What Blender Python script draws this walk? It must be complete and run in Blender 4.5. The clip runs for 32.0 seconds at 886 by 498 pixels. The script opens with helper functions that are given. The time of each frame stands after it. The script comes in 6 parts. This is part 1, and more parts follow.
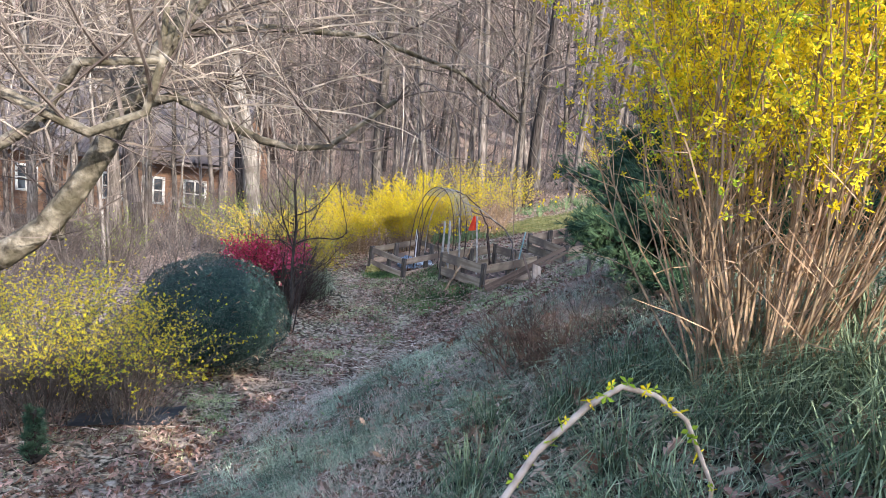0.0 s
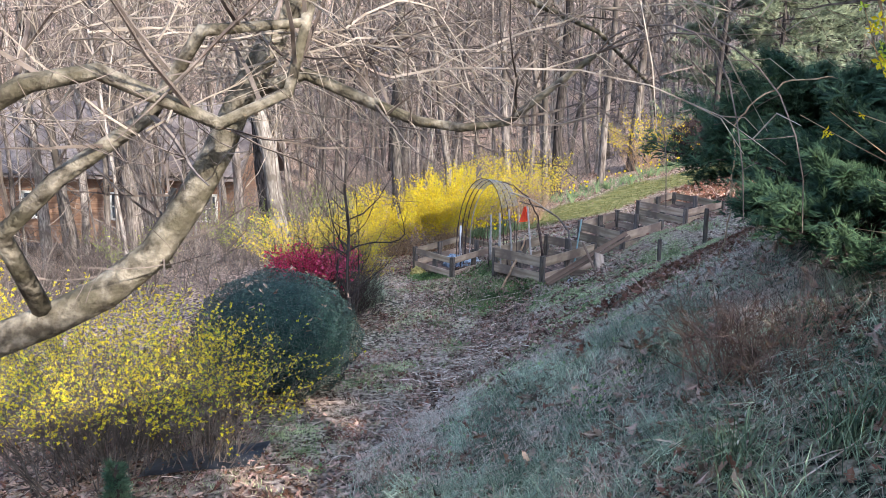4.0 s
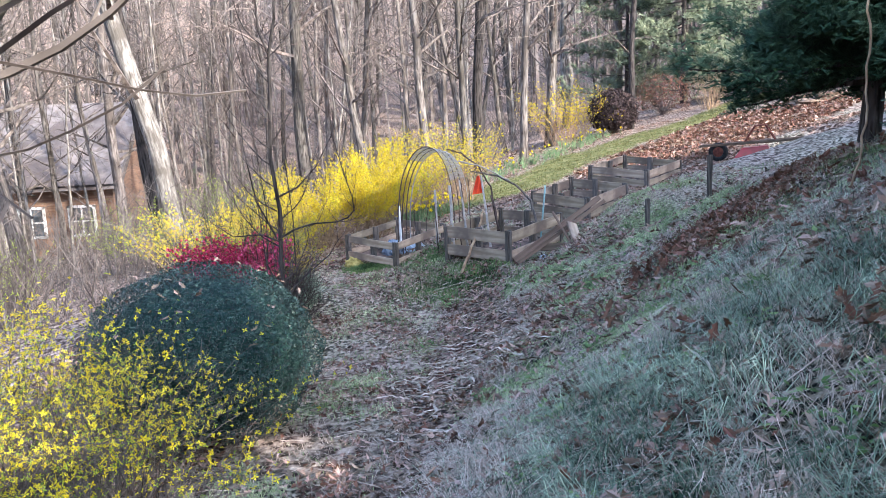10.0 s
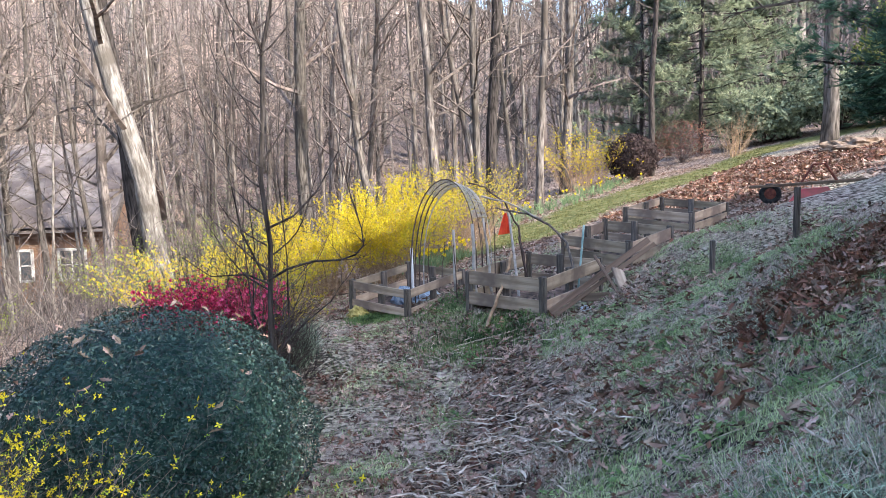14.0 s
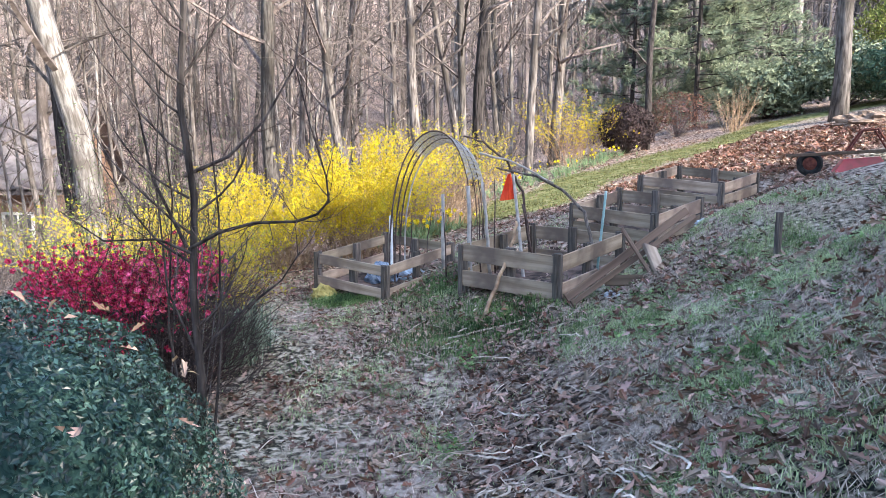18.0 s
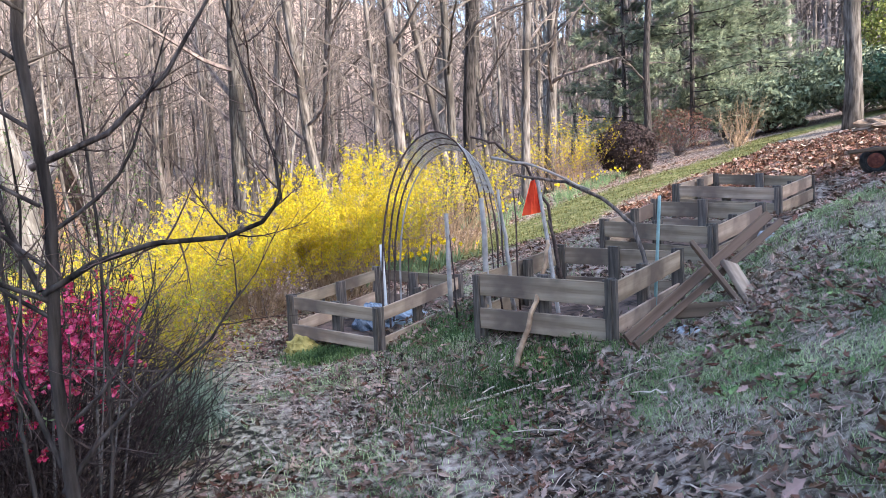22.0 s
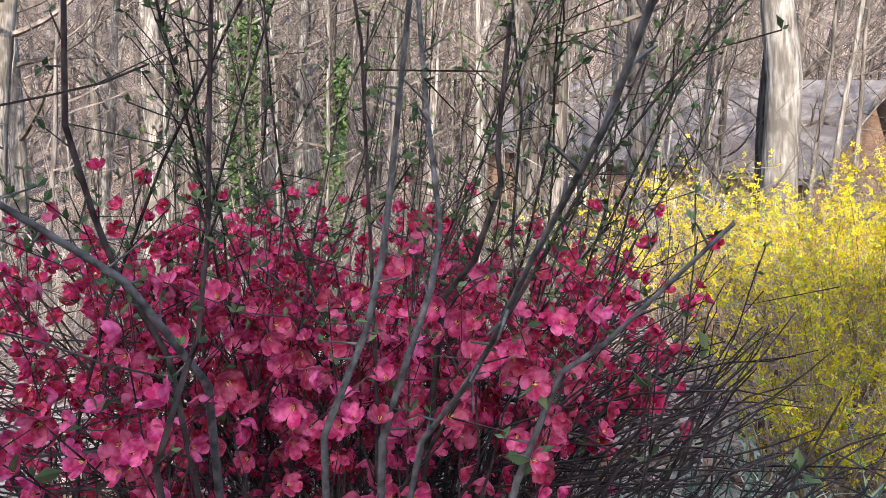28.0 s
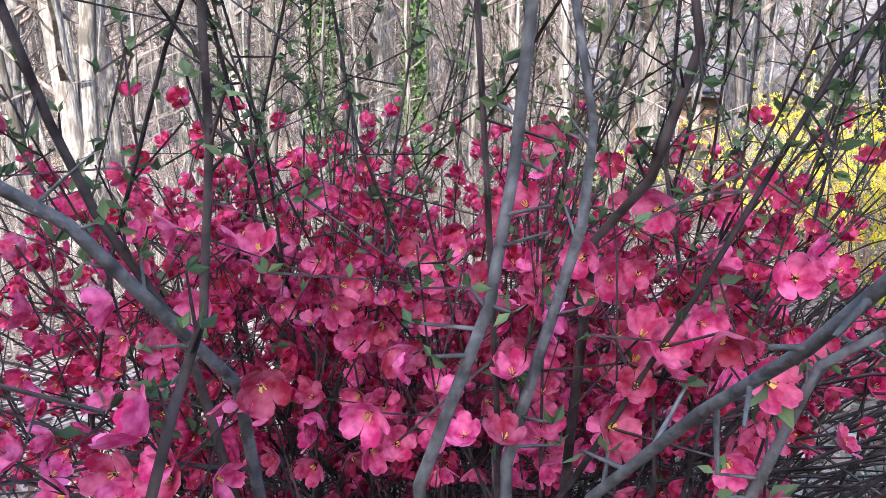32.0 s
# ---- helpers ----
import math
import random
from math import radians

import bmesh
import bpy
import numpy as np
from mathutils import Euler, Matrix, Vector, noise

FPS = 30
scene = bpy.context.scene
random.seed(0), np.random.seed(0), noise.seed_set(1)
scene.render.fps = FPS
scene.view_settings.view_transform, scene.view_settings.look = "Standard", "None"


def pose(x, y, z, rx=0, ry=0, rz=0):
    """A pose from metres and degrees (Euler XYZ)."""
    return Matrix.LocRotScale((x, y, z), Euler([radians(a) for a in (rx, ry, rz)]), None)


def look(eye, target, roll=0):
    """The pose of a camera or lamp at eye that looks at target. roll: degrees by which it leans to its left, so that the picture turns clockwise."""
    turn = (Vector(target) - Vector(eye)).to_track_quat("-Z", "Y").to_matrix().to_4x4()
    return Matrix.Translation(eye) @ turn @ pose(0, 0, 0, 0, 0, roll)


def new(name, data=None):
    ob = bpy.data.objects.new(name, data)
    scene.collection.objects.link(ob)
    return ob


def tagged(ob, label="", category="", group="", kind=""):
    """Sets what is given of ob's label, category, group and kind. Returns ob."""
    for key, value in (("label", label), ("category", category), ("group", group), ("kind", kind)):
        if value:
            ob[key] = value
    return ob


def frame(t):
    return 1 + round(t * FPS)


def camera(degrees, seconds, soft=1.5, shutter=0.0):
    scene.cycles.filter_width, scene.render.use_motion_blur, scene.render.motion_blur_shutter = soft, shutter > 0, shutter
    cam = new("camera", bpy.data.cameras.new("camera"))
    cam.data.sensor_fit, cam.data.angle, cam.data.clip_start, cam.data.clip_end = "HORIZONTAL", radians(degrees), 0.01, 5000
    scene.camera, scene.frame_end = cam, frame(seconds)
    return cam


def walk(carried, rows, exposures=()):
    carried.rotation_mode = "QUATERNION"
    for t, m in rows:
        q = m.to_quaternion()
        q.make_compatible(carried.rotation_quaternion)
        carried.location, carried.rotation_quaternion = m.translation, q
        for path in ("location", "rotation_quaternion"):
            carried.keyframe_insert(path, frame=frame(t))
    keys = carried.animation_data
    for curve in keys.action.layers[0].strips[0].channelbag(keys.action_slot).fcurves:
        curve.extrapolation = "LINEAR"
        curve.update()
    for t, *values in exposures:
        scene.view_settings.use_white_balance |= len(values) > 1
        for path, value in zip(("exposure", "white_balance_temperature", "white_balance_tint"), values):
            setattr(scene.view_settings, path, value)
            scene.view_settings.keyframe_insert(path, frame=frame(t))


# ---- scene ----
cam = camera(62.1, 32.0, 0.7)

PATH = [
    (0, (0.831, 1.195, 2.630), (0.729, 3.168, 2.319), 5.4),
    (0.5, (0.790, 1.232, 2.622), (0.702, 3.209, 2.332), 5.1),
    (1, (0.729, 1.281, 2.611), (0.645, 3.260, 2.336), 4.4),
    (1.5, (0.634, 1.355, 2.595), (0.542, 3.335, 2.330), 3.6),
    (2, (0.516, 1.458, 2.577), (0.416, 3.439, 2.319), 2.7),
    (2.5, (0.390, 1.570, 2.561), (0.281, 3.551, 2.303), 1.8),
    (3, (0.264, 1.667, 2.541), (0.140, 3.645, 2.273), 1.0),
    (3.5, (0.152, 1.751, 2.527), (0.030, 3.726, 2.237), 0.8),
    (5.5, (-0.177, 2.187, 2.386), (-0.210, 4.138, 1.949), 2.4),
    (6, (-0.203, 2.281, 2.333), (-0.214, 4.227, 1.871), 2.7),
    (6.5, (-0.332, 2.386, 2.169), (-0.321, 4.330, 1.696), 2.5),
    (7, (-0.428, 2.526, 2.154), (-0.384, 4.471, 1.692), 1.6),
    (7.5, (-0.530, 2.691, 2.144), (-0.447, 4.642, 1.708), 0.3),
    (8, (-0.622, 2.886, 2.111), (-0.498, 4.842, 1.713), -1.0),
    (8.5, (-0.634, 3.090, 2.071), (-0.467, 5.048, 1.697), -1.7),
    (9, (-0.664, 3.286, 2.052), (-0.476, 5.245, 1.696), -2.0),
    (9.5, (-0.702, 3.484, 2.029), (-0.517, 5.446, 1.685), -2.1),
    (10, (-0.677, 3.635, 1.990), (-0.508, 5.600, 1.659), -2.3),
    (10.5, (-0.636, 3.787, 1.973), (-0.486, 5.758, 1.665), -2.6),
    (11, (-0.652, 3.969, 1.947), (-0.525, 5.946, 1.674), -3.0),
    (11.5, (-0.666, 4.151, 1.905), (-0.565, 6.135, 1.673), -3.1),
    (12, (-0.663, 4.339, 1.883), (-0.582, 6.328, 1.689), -2.6),
    (12.5, (-0.702, 4.521, 1.850), (-0.634, 6.512, 1.677), -2.2),
    (13, (-0.735, 4.684, 1.818), (-0.652, 6.675, 1.651), -1.8),
    (13.5, (-0.749, 4.850, 1.774), (-0.623, 6.838, 1.597), -1.4),
    (14, (-0.788, 5.031, 1.729), (-0.615, 7.014, 1.537), -1.4),
    (14.5, (-0.821, 5.210, 1.697), (-0.602, 7.188, 1.495), -1.4),
    (16.5, (-0.809, 6.049, 1.568), (-0.572, 8.023, 1.344), -1.0),
    (17, (-0.818, 6.233, 1.539), (-0.585, 8.205, 1.302), -0.4),
    (17.5, (-0.814, 6.437, 1.522), (-0.580, 8.408, 1.274), 0.2),
    (18, (-0.783, 6.658, 1.491), (-0.539, 8.626, 1.235), 0.2),
    (18.5, (-0.796, 6.848, 1.433), (-0.531, 8.815, 1.184), -0.3),
    (19, (-0.789, 7.010, 1.420), (-0.487, 8.974, 1.191), -1.2),
    (19.5, (-0.733, 7.205, 1.399), (-0.374, 9.163, 1.204), -2.1),
    (20, (-0.728, 7.409, 1.361), (-0.330, 9.362, 1.202), -2.6),
    (20.5, (-0.740, 7.572, 1.336), (-0.331, 9.525, 1.198), -2.6),
    (21, (-0.712, 7.784, 1.313), (-0.316, 9.740, 1.178), -2.6),
    (21.5, (-0.735, 8.007, 1.258), (-0.385, 9.971, 1.114), -2.6),
    (22, (-0.742, 8.232, 1.242), (-0.460, 10.206, 1.093), -2.6),
    (22.5, (-0.706, 8.475, 1.228), (-0.527, 10.462, 1.078), -2.5),
    (23, (-0.691, 8.737, 1.195), (-0.656, 10.731, 1.044), -2.3),
    (23.5, (-0.648, 8.982, 1.162), (-0.765, 10.973, 1.017), -1.6),
    (24, (-0.624, 9.211, 1.114), (-0.878, 11.189, 0.961), -1.0),
    (24.5, (-0.633, 9.466, 1.053), (-1.029, 11.420, 0.899), -0.4),
    (25, (-0.626, 9.738, 1.034), (-1.176, 11.654, 0.876), 0.4),
    (25.5, (-0.617, 10.007, 1.041), (-1.361, 11.856, 0.878), 1.1),
    (26, (-0.684, 10.266, 1.036), (-1.652, 12.006, 0.852), 3.1),
    (26.5, (-0.773, 10.516, 1.050), (-1.934, 12.133, 0.854), 4.4),
    (28.5, (-1.147, 10.940, 1.072), (-2.722, 12.119, 0.710), 3.7),
    (29, (-1.201, 11.015, 1.045), (-2.836, 12.107, 0.679), 3.2),
    (29.5, (-1.285, 11.037, 1.001), (-2.930, 12.105, 0.611), 2.8),
    (30, (-1.346, 11.053, 0.990), (-2.980, 12.124, 0.564), 2.4),
    (30.5, (-1.351, 11.052, 0.989), (-2.968, 12.129, 0.517), 2.1),
    (31, (-1.348, 11.048, 0.991), (-2.958, 12.128, 0.501), 1.7),
    (31.5, (-1.344, 11.041, 0.995), (-2.961, 12.110, 0.503), 1.2),
    (32, (-1.347, 11.035, 0.993), (-2.952, 12.123, 0.501), 1.5),
]
EXPOSURES = [(0, 2.19, 6150, 11), (3, 2.18, 6200, 11), (6, 2.55, 5800, 11), (10, 2.6, 5800, 10), (13, 2.36, 6100, 10), (17, 2.6, 6050, 10), (20, 2.58, 5950, 11), (23, 2.4, 6050, 12), (25, 2.28, 5900, 12), (26, 2.2, 5850, 11), (29, 2.42, 6250, 8), (30.5, 2.68, 5850, 8), (32, 2.8, 5700, 8)]
walk(cam, [(t, look(eye, target, roll)) for t, eye, target, roll in PATH], EXPOSURES)

# ---- world and sun ----
SUN_EL, SUN_AZ = radians(27), math.atan2(0.62, -0.64)   # azimuth from north (+y) towards east (+x)
world = bpy.data.worlds.new("sky_world")
scene.world = world
world.use_nodes = True
wn = world.node_tree
sky = wn.nodes.new("ShaderNodeTexSky")
sky.sky_type, sky.sun_disc = "NISHITA", False
sky.sun_elevation, sky.sun_rotation = SUN_EL, SUN_AZ
sky.dust_density = 1.5
wn.nodes["Background"].inputs["Strength"].default_value = 0.15
wn.links.new(sky.outputs["Color"], wn.nodes["Background"].inputs["Color"])
sun = new("sun", bpy.data.lights.new("sun", "SUN"))
sun.data.energy, sun.data.angle, sun.data.color = 2.0, radians(0.6), (1.0, 0.90, 0.76)
to_sun = Vector((math.sin(SUN_AZ) * math.cos(SUN_EL), math.cos(SUN_AZ) * math.cos(SUN_EL), math.sin(SUN_EL)))
sun.matrix_world = look(to_sun * 60, (0, 0, 0))


# ---- materials ----
def mat(name, a, b, scale=6.0, rough=0.85, detail=6.0, bump=0.4, bump_scale=None, vary=0.0, stretch=(1, 1, 1), metal=0.0,
        third=None, third_scale=0.7, island=0.0, translucent=0.0, spec=0.1):
    """A surface of two colours mixed by fine noise, a third by coarse noise, with bump; vary: by object, island: by piece."""
    m = bpy.data.materials.new(name)
    m.use_nodes = True
    nt = m.node_tree
    n, link = nt.nodes, nt.links.new
    p = n["Principled BSDF"]
    tc = n.new("ShaderNodeTexCoord")
    mp = n.new("ShaderNodeMapping")
    mp.inputs["Scale"].default_value = stretch
    link(tc.outputs["Object"], mp.inputs["Vector"])
    tex = n.new("ShaderNodeTexNoise")
    tex.inputs["Scale"].default_value, tex.inputs["Detail"].default_value = scale, detail
    link(mp.outputs["Vector"], tex.inputs["Vector"])
    ramp = n.new("ShaderNodeValToRGB")
    ramp.color_ramp.elements[0].position, ramp.color_ramp.elements[1].position = 0.36, 0.64
    ramp.color_ramp.elements[0].color, ramp.color_ramp.elements[1].color = (*a, 1), (*b, 1)
    link(tex.outputs["Fac"], ramp.inputs["Fac"])
    out = ramp.outputs["Color"]
    if third:
        t2 = n.new("ShaderNodeTexNoise")
        t2.inputs["Scale"].default_value, t2.inputs["Detail"].default_value = third_scale, 4.0
        link(tc.outputs["Object"], t2.inputs["Vector"])
        r2 = n.new("ShaderNodeValToRGB")
        r2.color_ramp.elements[0].position, r2.color_ramp.elements[1].position = 0.45, 0.62
        link(t2.outputs["Fac"], r2.inputs["Fac"])
        mx = n.new("ShaderNodeMixRGB")
        mx.inputs["Color2"].default_value = (*third, 1)
        link(r2.outputs["Color"], mx.inputs["Fac"])
        link(out, mx.inputs["Color1"])
        out = mx.outputs["Color"]
    if vary or island:
        hs = n.new("ShaderNodeHueSaturation")
        rnd = n.new("ShaderNodeObjectInfo").outputs["Random"] if vary else n.new("ShaderNodeNewGeometry").outputs["Random Per Island"]
        k = vary or island
        mr = n.new("ShaderNodeMapRange")
        mr.inputs["To Min"].default_value, mr.inputs["To Max"].default_value = 1 - k, 1 + k
        link(rnd, mr.inputs["Value"])
        link(mr.outputs["Result"], hs.inputs["Value"])
        mr2 = n.new("ShaderNodeMapRange")
        mr2.inputs["To Min"].default_value, mr2.inputs["To Max"].default_value = 0.5 + 0.03 * k, 0.5 - 0.03 * k
        link(rnd, mr2.inputs["Value"])
        link(mr2.outputs["Result"], hs.inputs["Hue"])
        link(out, hs.inputs["Color"])
        out = hs.outputs["Color"]
    link(out, p.inputs["Base Color"])
    p.inputs["Roughness"].default_value, p.inputs["Metallic"].default_value = rough, metal
    p.inputs["Specular IOR Level"].default_value = spec
    if bump:
        bt = tex
        if bump_scale:
            bt = n.new("ShaderNodeTexNoise")
            bt.inputs["Scale"].default_value, bt.inputs["Detail"].default_value = bump_scale, 5.0
            link(mp.outputs["Vector"], bt.inputs["Vector"])
        bp = n.new("ShaderNodeBump")
        bp.inputs["Strength"].default_value, bp.inputs["Distance"].default_value = bump, 0.02
        link(bt.outputs["Fac"], bp.inputs["Height"])
        link(bp.outputs["Normal"], p.inputs["Normal"])
    if translucent:
        tr = n.new("ShaderNodeBsdfTranslucent")
        link(out, tr.inputs["Color"])
        ms = n.new("ShaderNodeMixShader")
        ms.inputs["Fac"].default_value = translucent
        link(p.outputs["BSDF"], ms.inputs[1])
        link(tr.outputs["BSDF"], ms.inputs[2])
        link(ms.outputs["Shader"], n["Material Output"].inputs["Surface"])
    return m


BARK_GREY = mat("bark_grey", (0.0574, 0.0467, 0.0402), (0.238, 0.205, 0.18), 24, detail=9, bump=1.0, stretch=(1, 1, 0.16), vary=0.35, third=(0.0697, 0.0574, 0.0476), third_scale=0.9)
BARK_DARK = mat("bark_dark", (0.0188, 0.015, 0.0135), (0.0825, 0.069, 0.0622), 28, detail=9, bump=1.0, stretch=(1, 1, 0.16), vary=0.25)
BARK_PALE = mat("bark_pale", (0.0984, 0.082, 0.0697), (0.361, 0.324, 0.287), 24, detail=9, bump=1.0, stretch=(1, 1, 0.16), third=(0.115, 0.0984, 0.082), third_scale=1.8, vary=0.2)
BARK_LIMB = mat("bark_smooth_grey", (0.055, 0.046, 0.034), (0.27, 0.238, 0.185), 19, detail=9, bump=0.9, third=(0.085, 0.074, 0.05), third_scale=9, bump_scale=34)
TWIG = mat("twig_grey", (0.0738, 0.0574, 0.0492), (0.209, 0.172, 0.146), 8, bump=0, vary=0.3)
TWIG_DARK = mat("twig_dark", (0.05, 0.035, 0.032), (0.11, 0.08, 0.07), 30, bump=0.3)
TWIG_TAN = mat("twig_tan", (0.2, 0.13, 0.08), (0.42, 0.3, 0.19), 12, bump=0, vary=0.25)
TWIG_QUINCE = mat("twig_quince", (0.03, 0.021, 0.019), (0.092, 0.067, 0.06), 40, bump=0.3, island=0.3, spec=0.05)
TWIG_SILVER = mat("twig_silver", (0.075, 0.066, 0.062), (0.18, 0.16, 0.15), 60, bump=0.4, spec=0.05)
YELLOW = mat("yellow_blossom", (0.80, 0.60, 0.015), (0.98, 0.84, 0.05), 20, rough=0.6, bump=0, island=0.18, translucent=0.4)
YELLOW_FAR = mat("yellow_blossom_bush", (0.477, 0.367, 0.0138), (0.753, 0.606, 0.0276), 3, rough=0.6, bump=0, island=0.35, translucent=0.4)
BUD_GREEN = mat("bud_green", (0.26, 0.38, 0.03), (0.50, 0.62, 0.07), 20, rough=0.6, bump=0, island=0.3, translucent=0.4)
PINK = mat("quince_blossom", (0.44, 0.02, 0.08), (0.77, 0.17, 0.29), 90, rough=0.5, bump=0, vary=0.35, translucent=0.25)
# the same petals with shade put into the colour, for blossoms farther in
PINK_SHADED = mat("quince_blossom_shaded", (0.328, 0.00574, 0.0369), (0.631, 0.0738, 0.156), 70, rough=0.5, bump=0, island=0.5, translucent=0.25)
STAMEN = mat("stamen", (0.75, 0.5, 0.08), (0.85, 0.65, 0.2), 60, rough=0.6, bump=0)
LEAF_QUINCE = mat("quince_leaf", (0.06, 0.085, 0.04), (0.15, 0.19, 0.075), 20, rough=0.5, bump=0, island=0.4, translucent=0.25)
LEAF_BOX = mat("box_leaf", (0.006, 0.017, 0.0145), (0.040, 0.075, 0.060), 14, rough=0.38, bump=0, island=0.65, spec=0.4)
JUNIPER = mat("juniper_foliage", (0.02, 0.048, 0.026), (0.075, 0.125, 0.066), 3, rough=0.7, bump=0, island=0.5)
JUNIPER_LOW = mat("low_juniper_foliage", (0.03, 0.066, 0.042), (0.10, 0.15, 0.09), 4, rough=0.7, bump=0, island=0.35)
EVERGREEN = mat("evergreen_foliage", (0.0792, 0.101, 0.0612), (0.259, 0.288, 0.18), 1.2, rough=0.6, bump=0, island=0.5)
RUST = mat("rust_leaf", (0.10, 0.05, 0.035), (0.21, 0.11, 0.075), 5, bump=0, island=0.4)
DARK_LEAF = mat("dark_purple_leaf", (0.03, 0.022, 0.022), (0.08, 0.055, 0.05), 5, bump=0, island=0.35)
LITTER = mat("dead_leaf", (0.09, 0.052, 0.038), (0.36, 0.245, 0.19), 4, rough=0.75, bump=0.2, island=0.65, third=(0.38, 0.275, 0.2), third_scale=2.5)
LITTER_RED = mat("red_brown_leaf", (0.105, 0.048, 0.030), (0.24, 0.125, 0.08), 4, rough=0.7, bump=0.2, island=0.45)
STRAW = mat("dry_straw", (0.33, 0.25, 0.19), (0.64, 0.52, 0.42), 20, bump=0, island=0.4)
HUSK = mat("corn_husk", (0.26, 0.20, 0.15), (0.62, 0.52, 0.42), 14, rough=0.7, bump=0.2, island=0.4, stretch=(1, 1, 4))
GRASS = mat("grass_blade", (0.14, 0.20, 0.075), (0.50, 0.55, 0.29), 3, rough=0.6, bump=0, island=0.5, translucent=0.2)
GRASS_LUSH = mat("lush_grass", (0.05, 0.09, 0.03), (0.17, 0.24, 0.085), 4, rough=0.55, bump=0, island=0.5, translucent=0.2)
GRASS_BLUE = mat("blue_green_grass", (0.05, 0.085, 0.05), (0.40, 0.46, 0.32), 3, rough=0.6, bump=0, island=0.7, translucent=0.15)
LILYTURF = mat("lilyturf_blade", (0.0486, 0.0864, 0.0486), (0.292, 0.357, 0.216), 3, rough=0.5, bump=0, island=0.6, translucent=0.1)
GRASS_LAWN = mat("lawn_grass", (0.0943, 0.0943, 0.0287), (0.205, 0.193, 0.0738), 2, rough=0.6, bump=0, island=0.4, translucent=0.25)
WOOD = mat("weathered_board", (0.25, 0.18, 0.12), (0.46, 0.355, 0.255), 4, bump=0.25, stretch=(0.3, 5, 5), vary=0.3, third=(0.17, 0.125, 0.095), third_scale=2.2, detail=9)
WOOD_POST = mat("weathered_post", (0.06, 0.05, 0.045), (0.17, 0.14, 0.115), 8, bump=0.5, stretch=(6, 6, 0.5), vary=0.25)
WOOD_BROWN = mat("brown_plank", (0.09, 0.06, 0.042), (0.175, 0.12, 0.085), 4, bump=0.25, stretch=(0.3, 5, 5), vary=0.25, detail=9)
SOIL = mat("bed_soil", (0.035, 0.025, 0.02), (0.12, 0.08, 0.06), 14, bump=1.0, third=(0.2, 0.13, 0.1), third_scale=5)
RED_PAINT = mat("red_paint", (0.42, 0.035, 0.045), (0.55, 0.07, 0.07), 6, rough=0.45, bump=0.1, third=(0.25, 0.05, 0.035), third_scale=3, spec=0.5)
RUBBER = mat("rubber", (0.012, 0.012, 0.013), (0.035, 0.034, 0.033), 20, rough=0.75, bump=0.2)
RUSTY = mat("rusty_steel", (0.10, 0.035, 0.03), (0.20, 0.075, 0.05), 25, rough=0.7, bump=0.3, metal=0.3)
FLAG = mat("orange_flag", (0.70, 0.055, 0.025), (0.85, 0.10, 0.035), 9, rough=0.6, bump=0.2, translucent=0.3)
WHITE_PIPE = mat("white_plastic", (0.6, 0.59, 0.57), (0.76, 0.75, 0.73), 6, rough=0.4, bump=0.05)
GREY_STICK = mat("grey_stick", (0.24, 0.22, 0.2), (0.42, 0.39, 0.36), 12, bump=0.4, vary=0.2)
BLUE_STAKE = mat("blue_green_stake", (0.16, 0.27, 0.25), (0.30, 0.40, 0.37), 10, rough=0.5, bump=0.1)
PLASTIC_BAG = mat("plastic_sheet", (0.30, 0.33, 0.37), (0.60, 0.63, 0.66), 12, rough=0.3, bump=0.6, spec=0.5)
BLUE_BUNDLE = mat("blue_bundle", (0.05, 0.085, 0.13), (0.33, 0.37, 0.43), 18, rough=0.5, bump=0.8)
TARP = mat("black_tarp", (0.012, 0.014, 0.018), (0.04, 0.045, 0.055), 5, rough=0.4, bump=0.3, spec=0.5)
WIRE = mat("wire_mesh", (0.36, 0.35, 0.33), (0.55, 0.53, 0.5), 30, rough=0.5, bump=0, metal=0.4)
STONE = mat("grey_stone", (0.16, 0.15, 0.14), (0.36, 0.34, 0.32), 6, bump=0.7)
BRICK = mat("house_siding", (0.19, 0.11, 0.072), (0.29, 0.18, 0.12), 3, bump=0.2, stretch=(0.2, 1, 8))
ROOF = mat("roof_shingle", (0.15, 0.125, 0.115), (0.24, 0.205, 0.19), 4, bump=0.3, third=(0.11, 0.09, 0.085))
WHITE_TRIM = mat("white_trim", (0.7, 0.7, 0.68), (0.82, 0.82, 0.8), 4, rough=0.5, bump=0)
PANE = mat("window_pane", (0.03, 0.04, 0.05), (0.09, 0.11, 0.13), 2, rough=0.08, bump=0, spec=0.8)
TEAL = mat("teal_car_paint", (0.10, 0.24, 0.27), (0.16, 0.33, 0.36), 3, rough=0.25, bump=0, spec=0.6)
FAR_BARK = mat("far_bark", (0.0984, 0.0779, 0.0681), (0.254, 0.213, 0.185), 0.8, bump=0, island=0.4, third=(0.0697, 0.0558, 0.0492), third_scale=0.15)
IVY = mat("ivy_leaf", (0.03, 0.06, 0.018), (0.09, 0.14, 0.045), 5, bump=0, island=0.4)
STUCCO = mat("stucco", (0.55, 0.52, 0.46), (0.66, 0.62, 0.55), 5, bump=0.2)


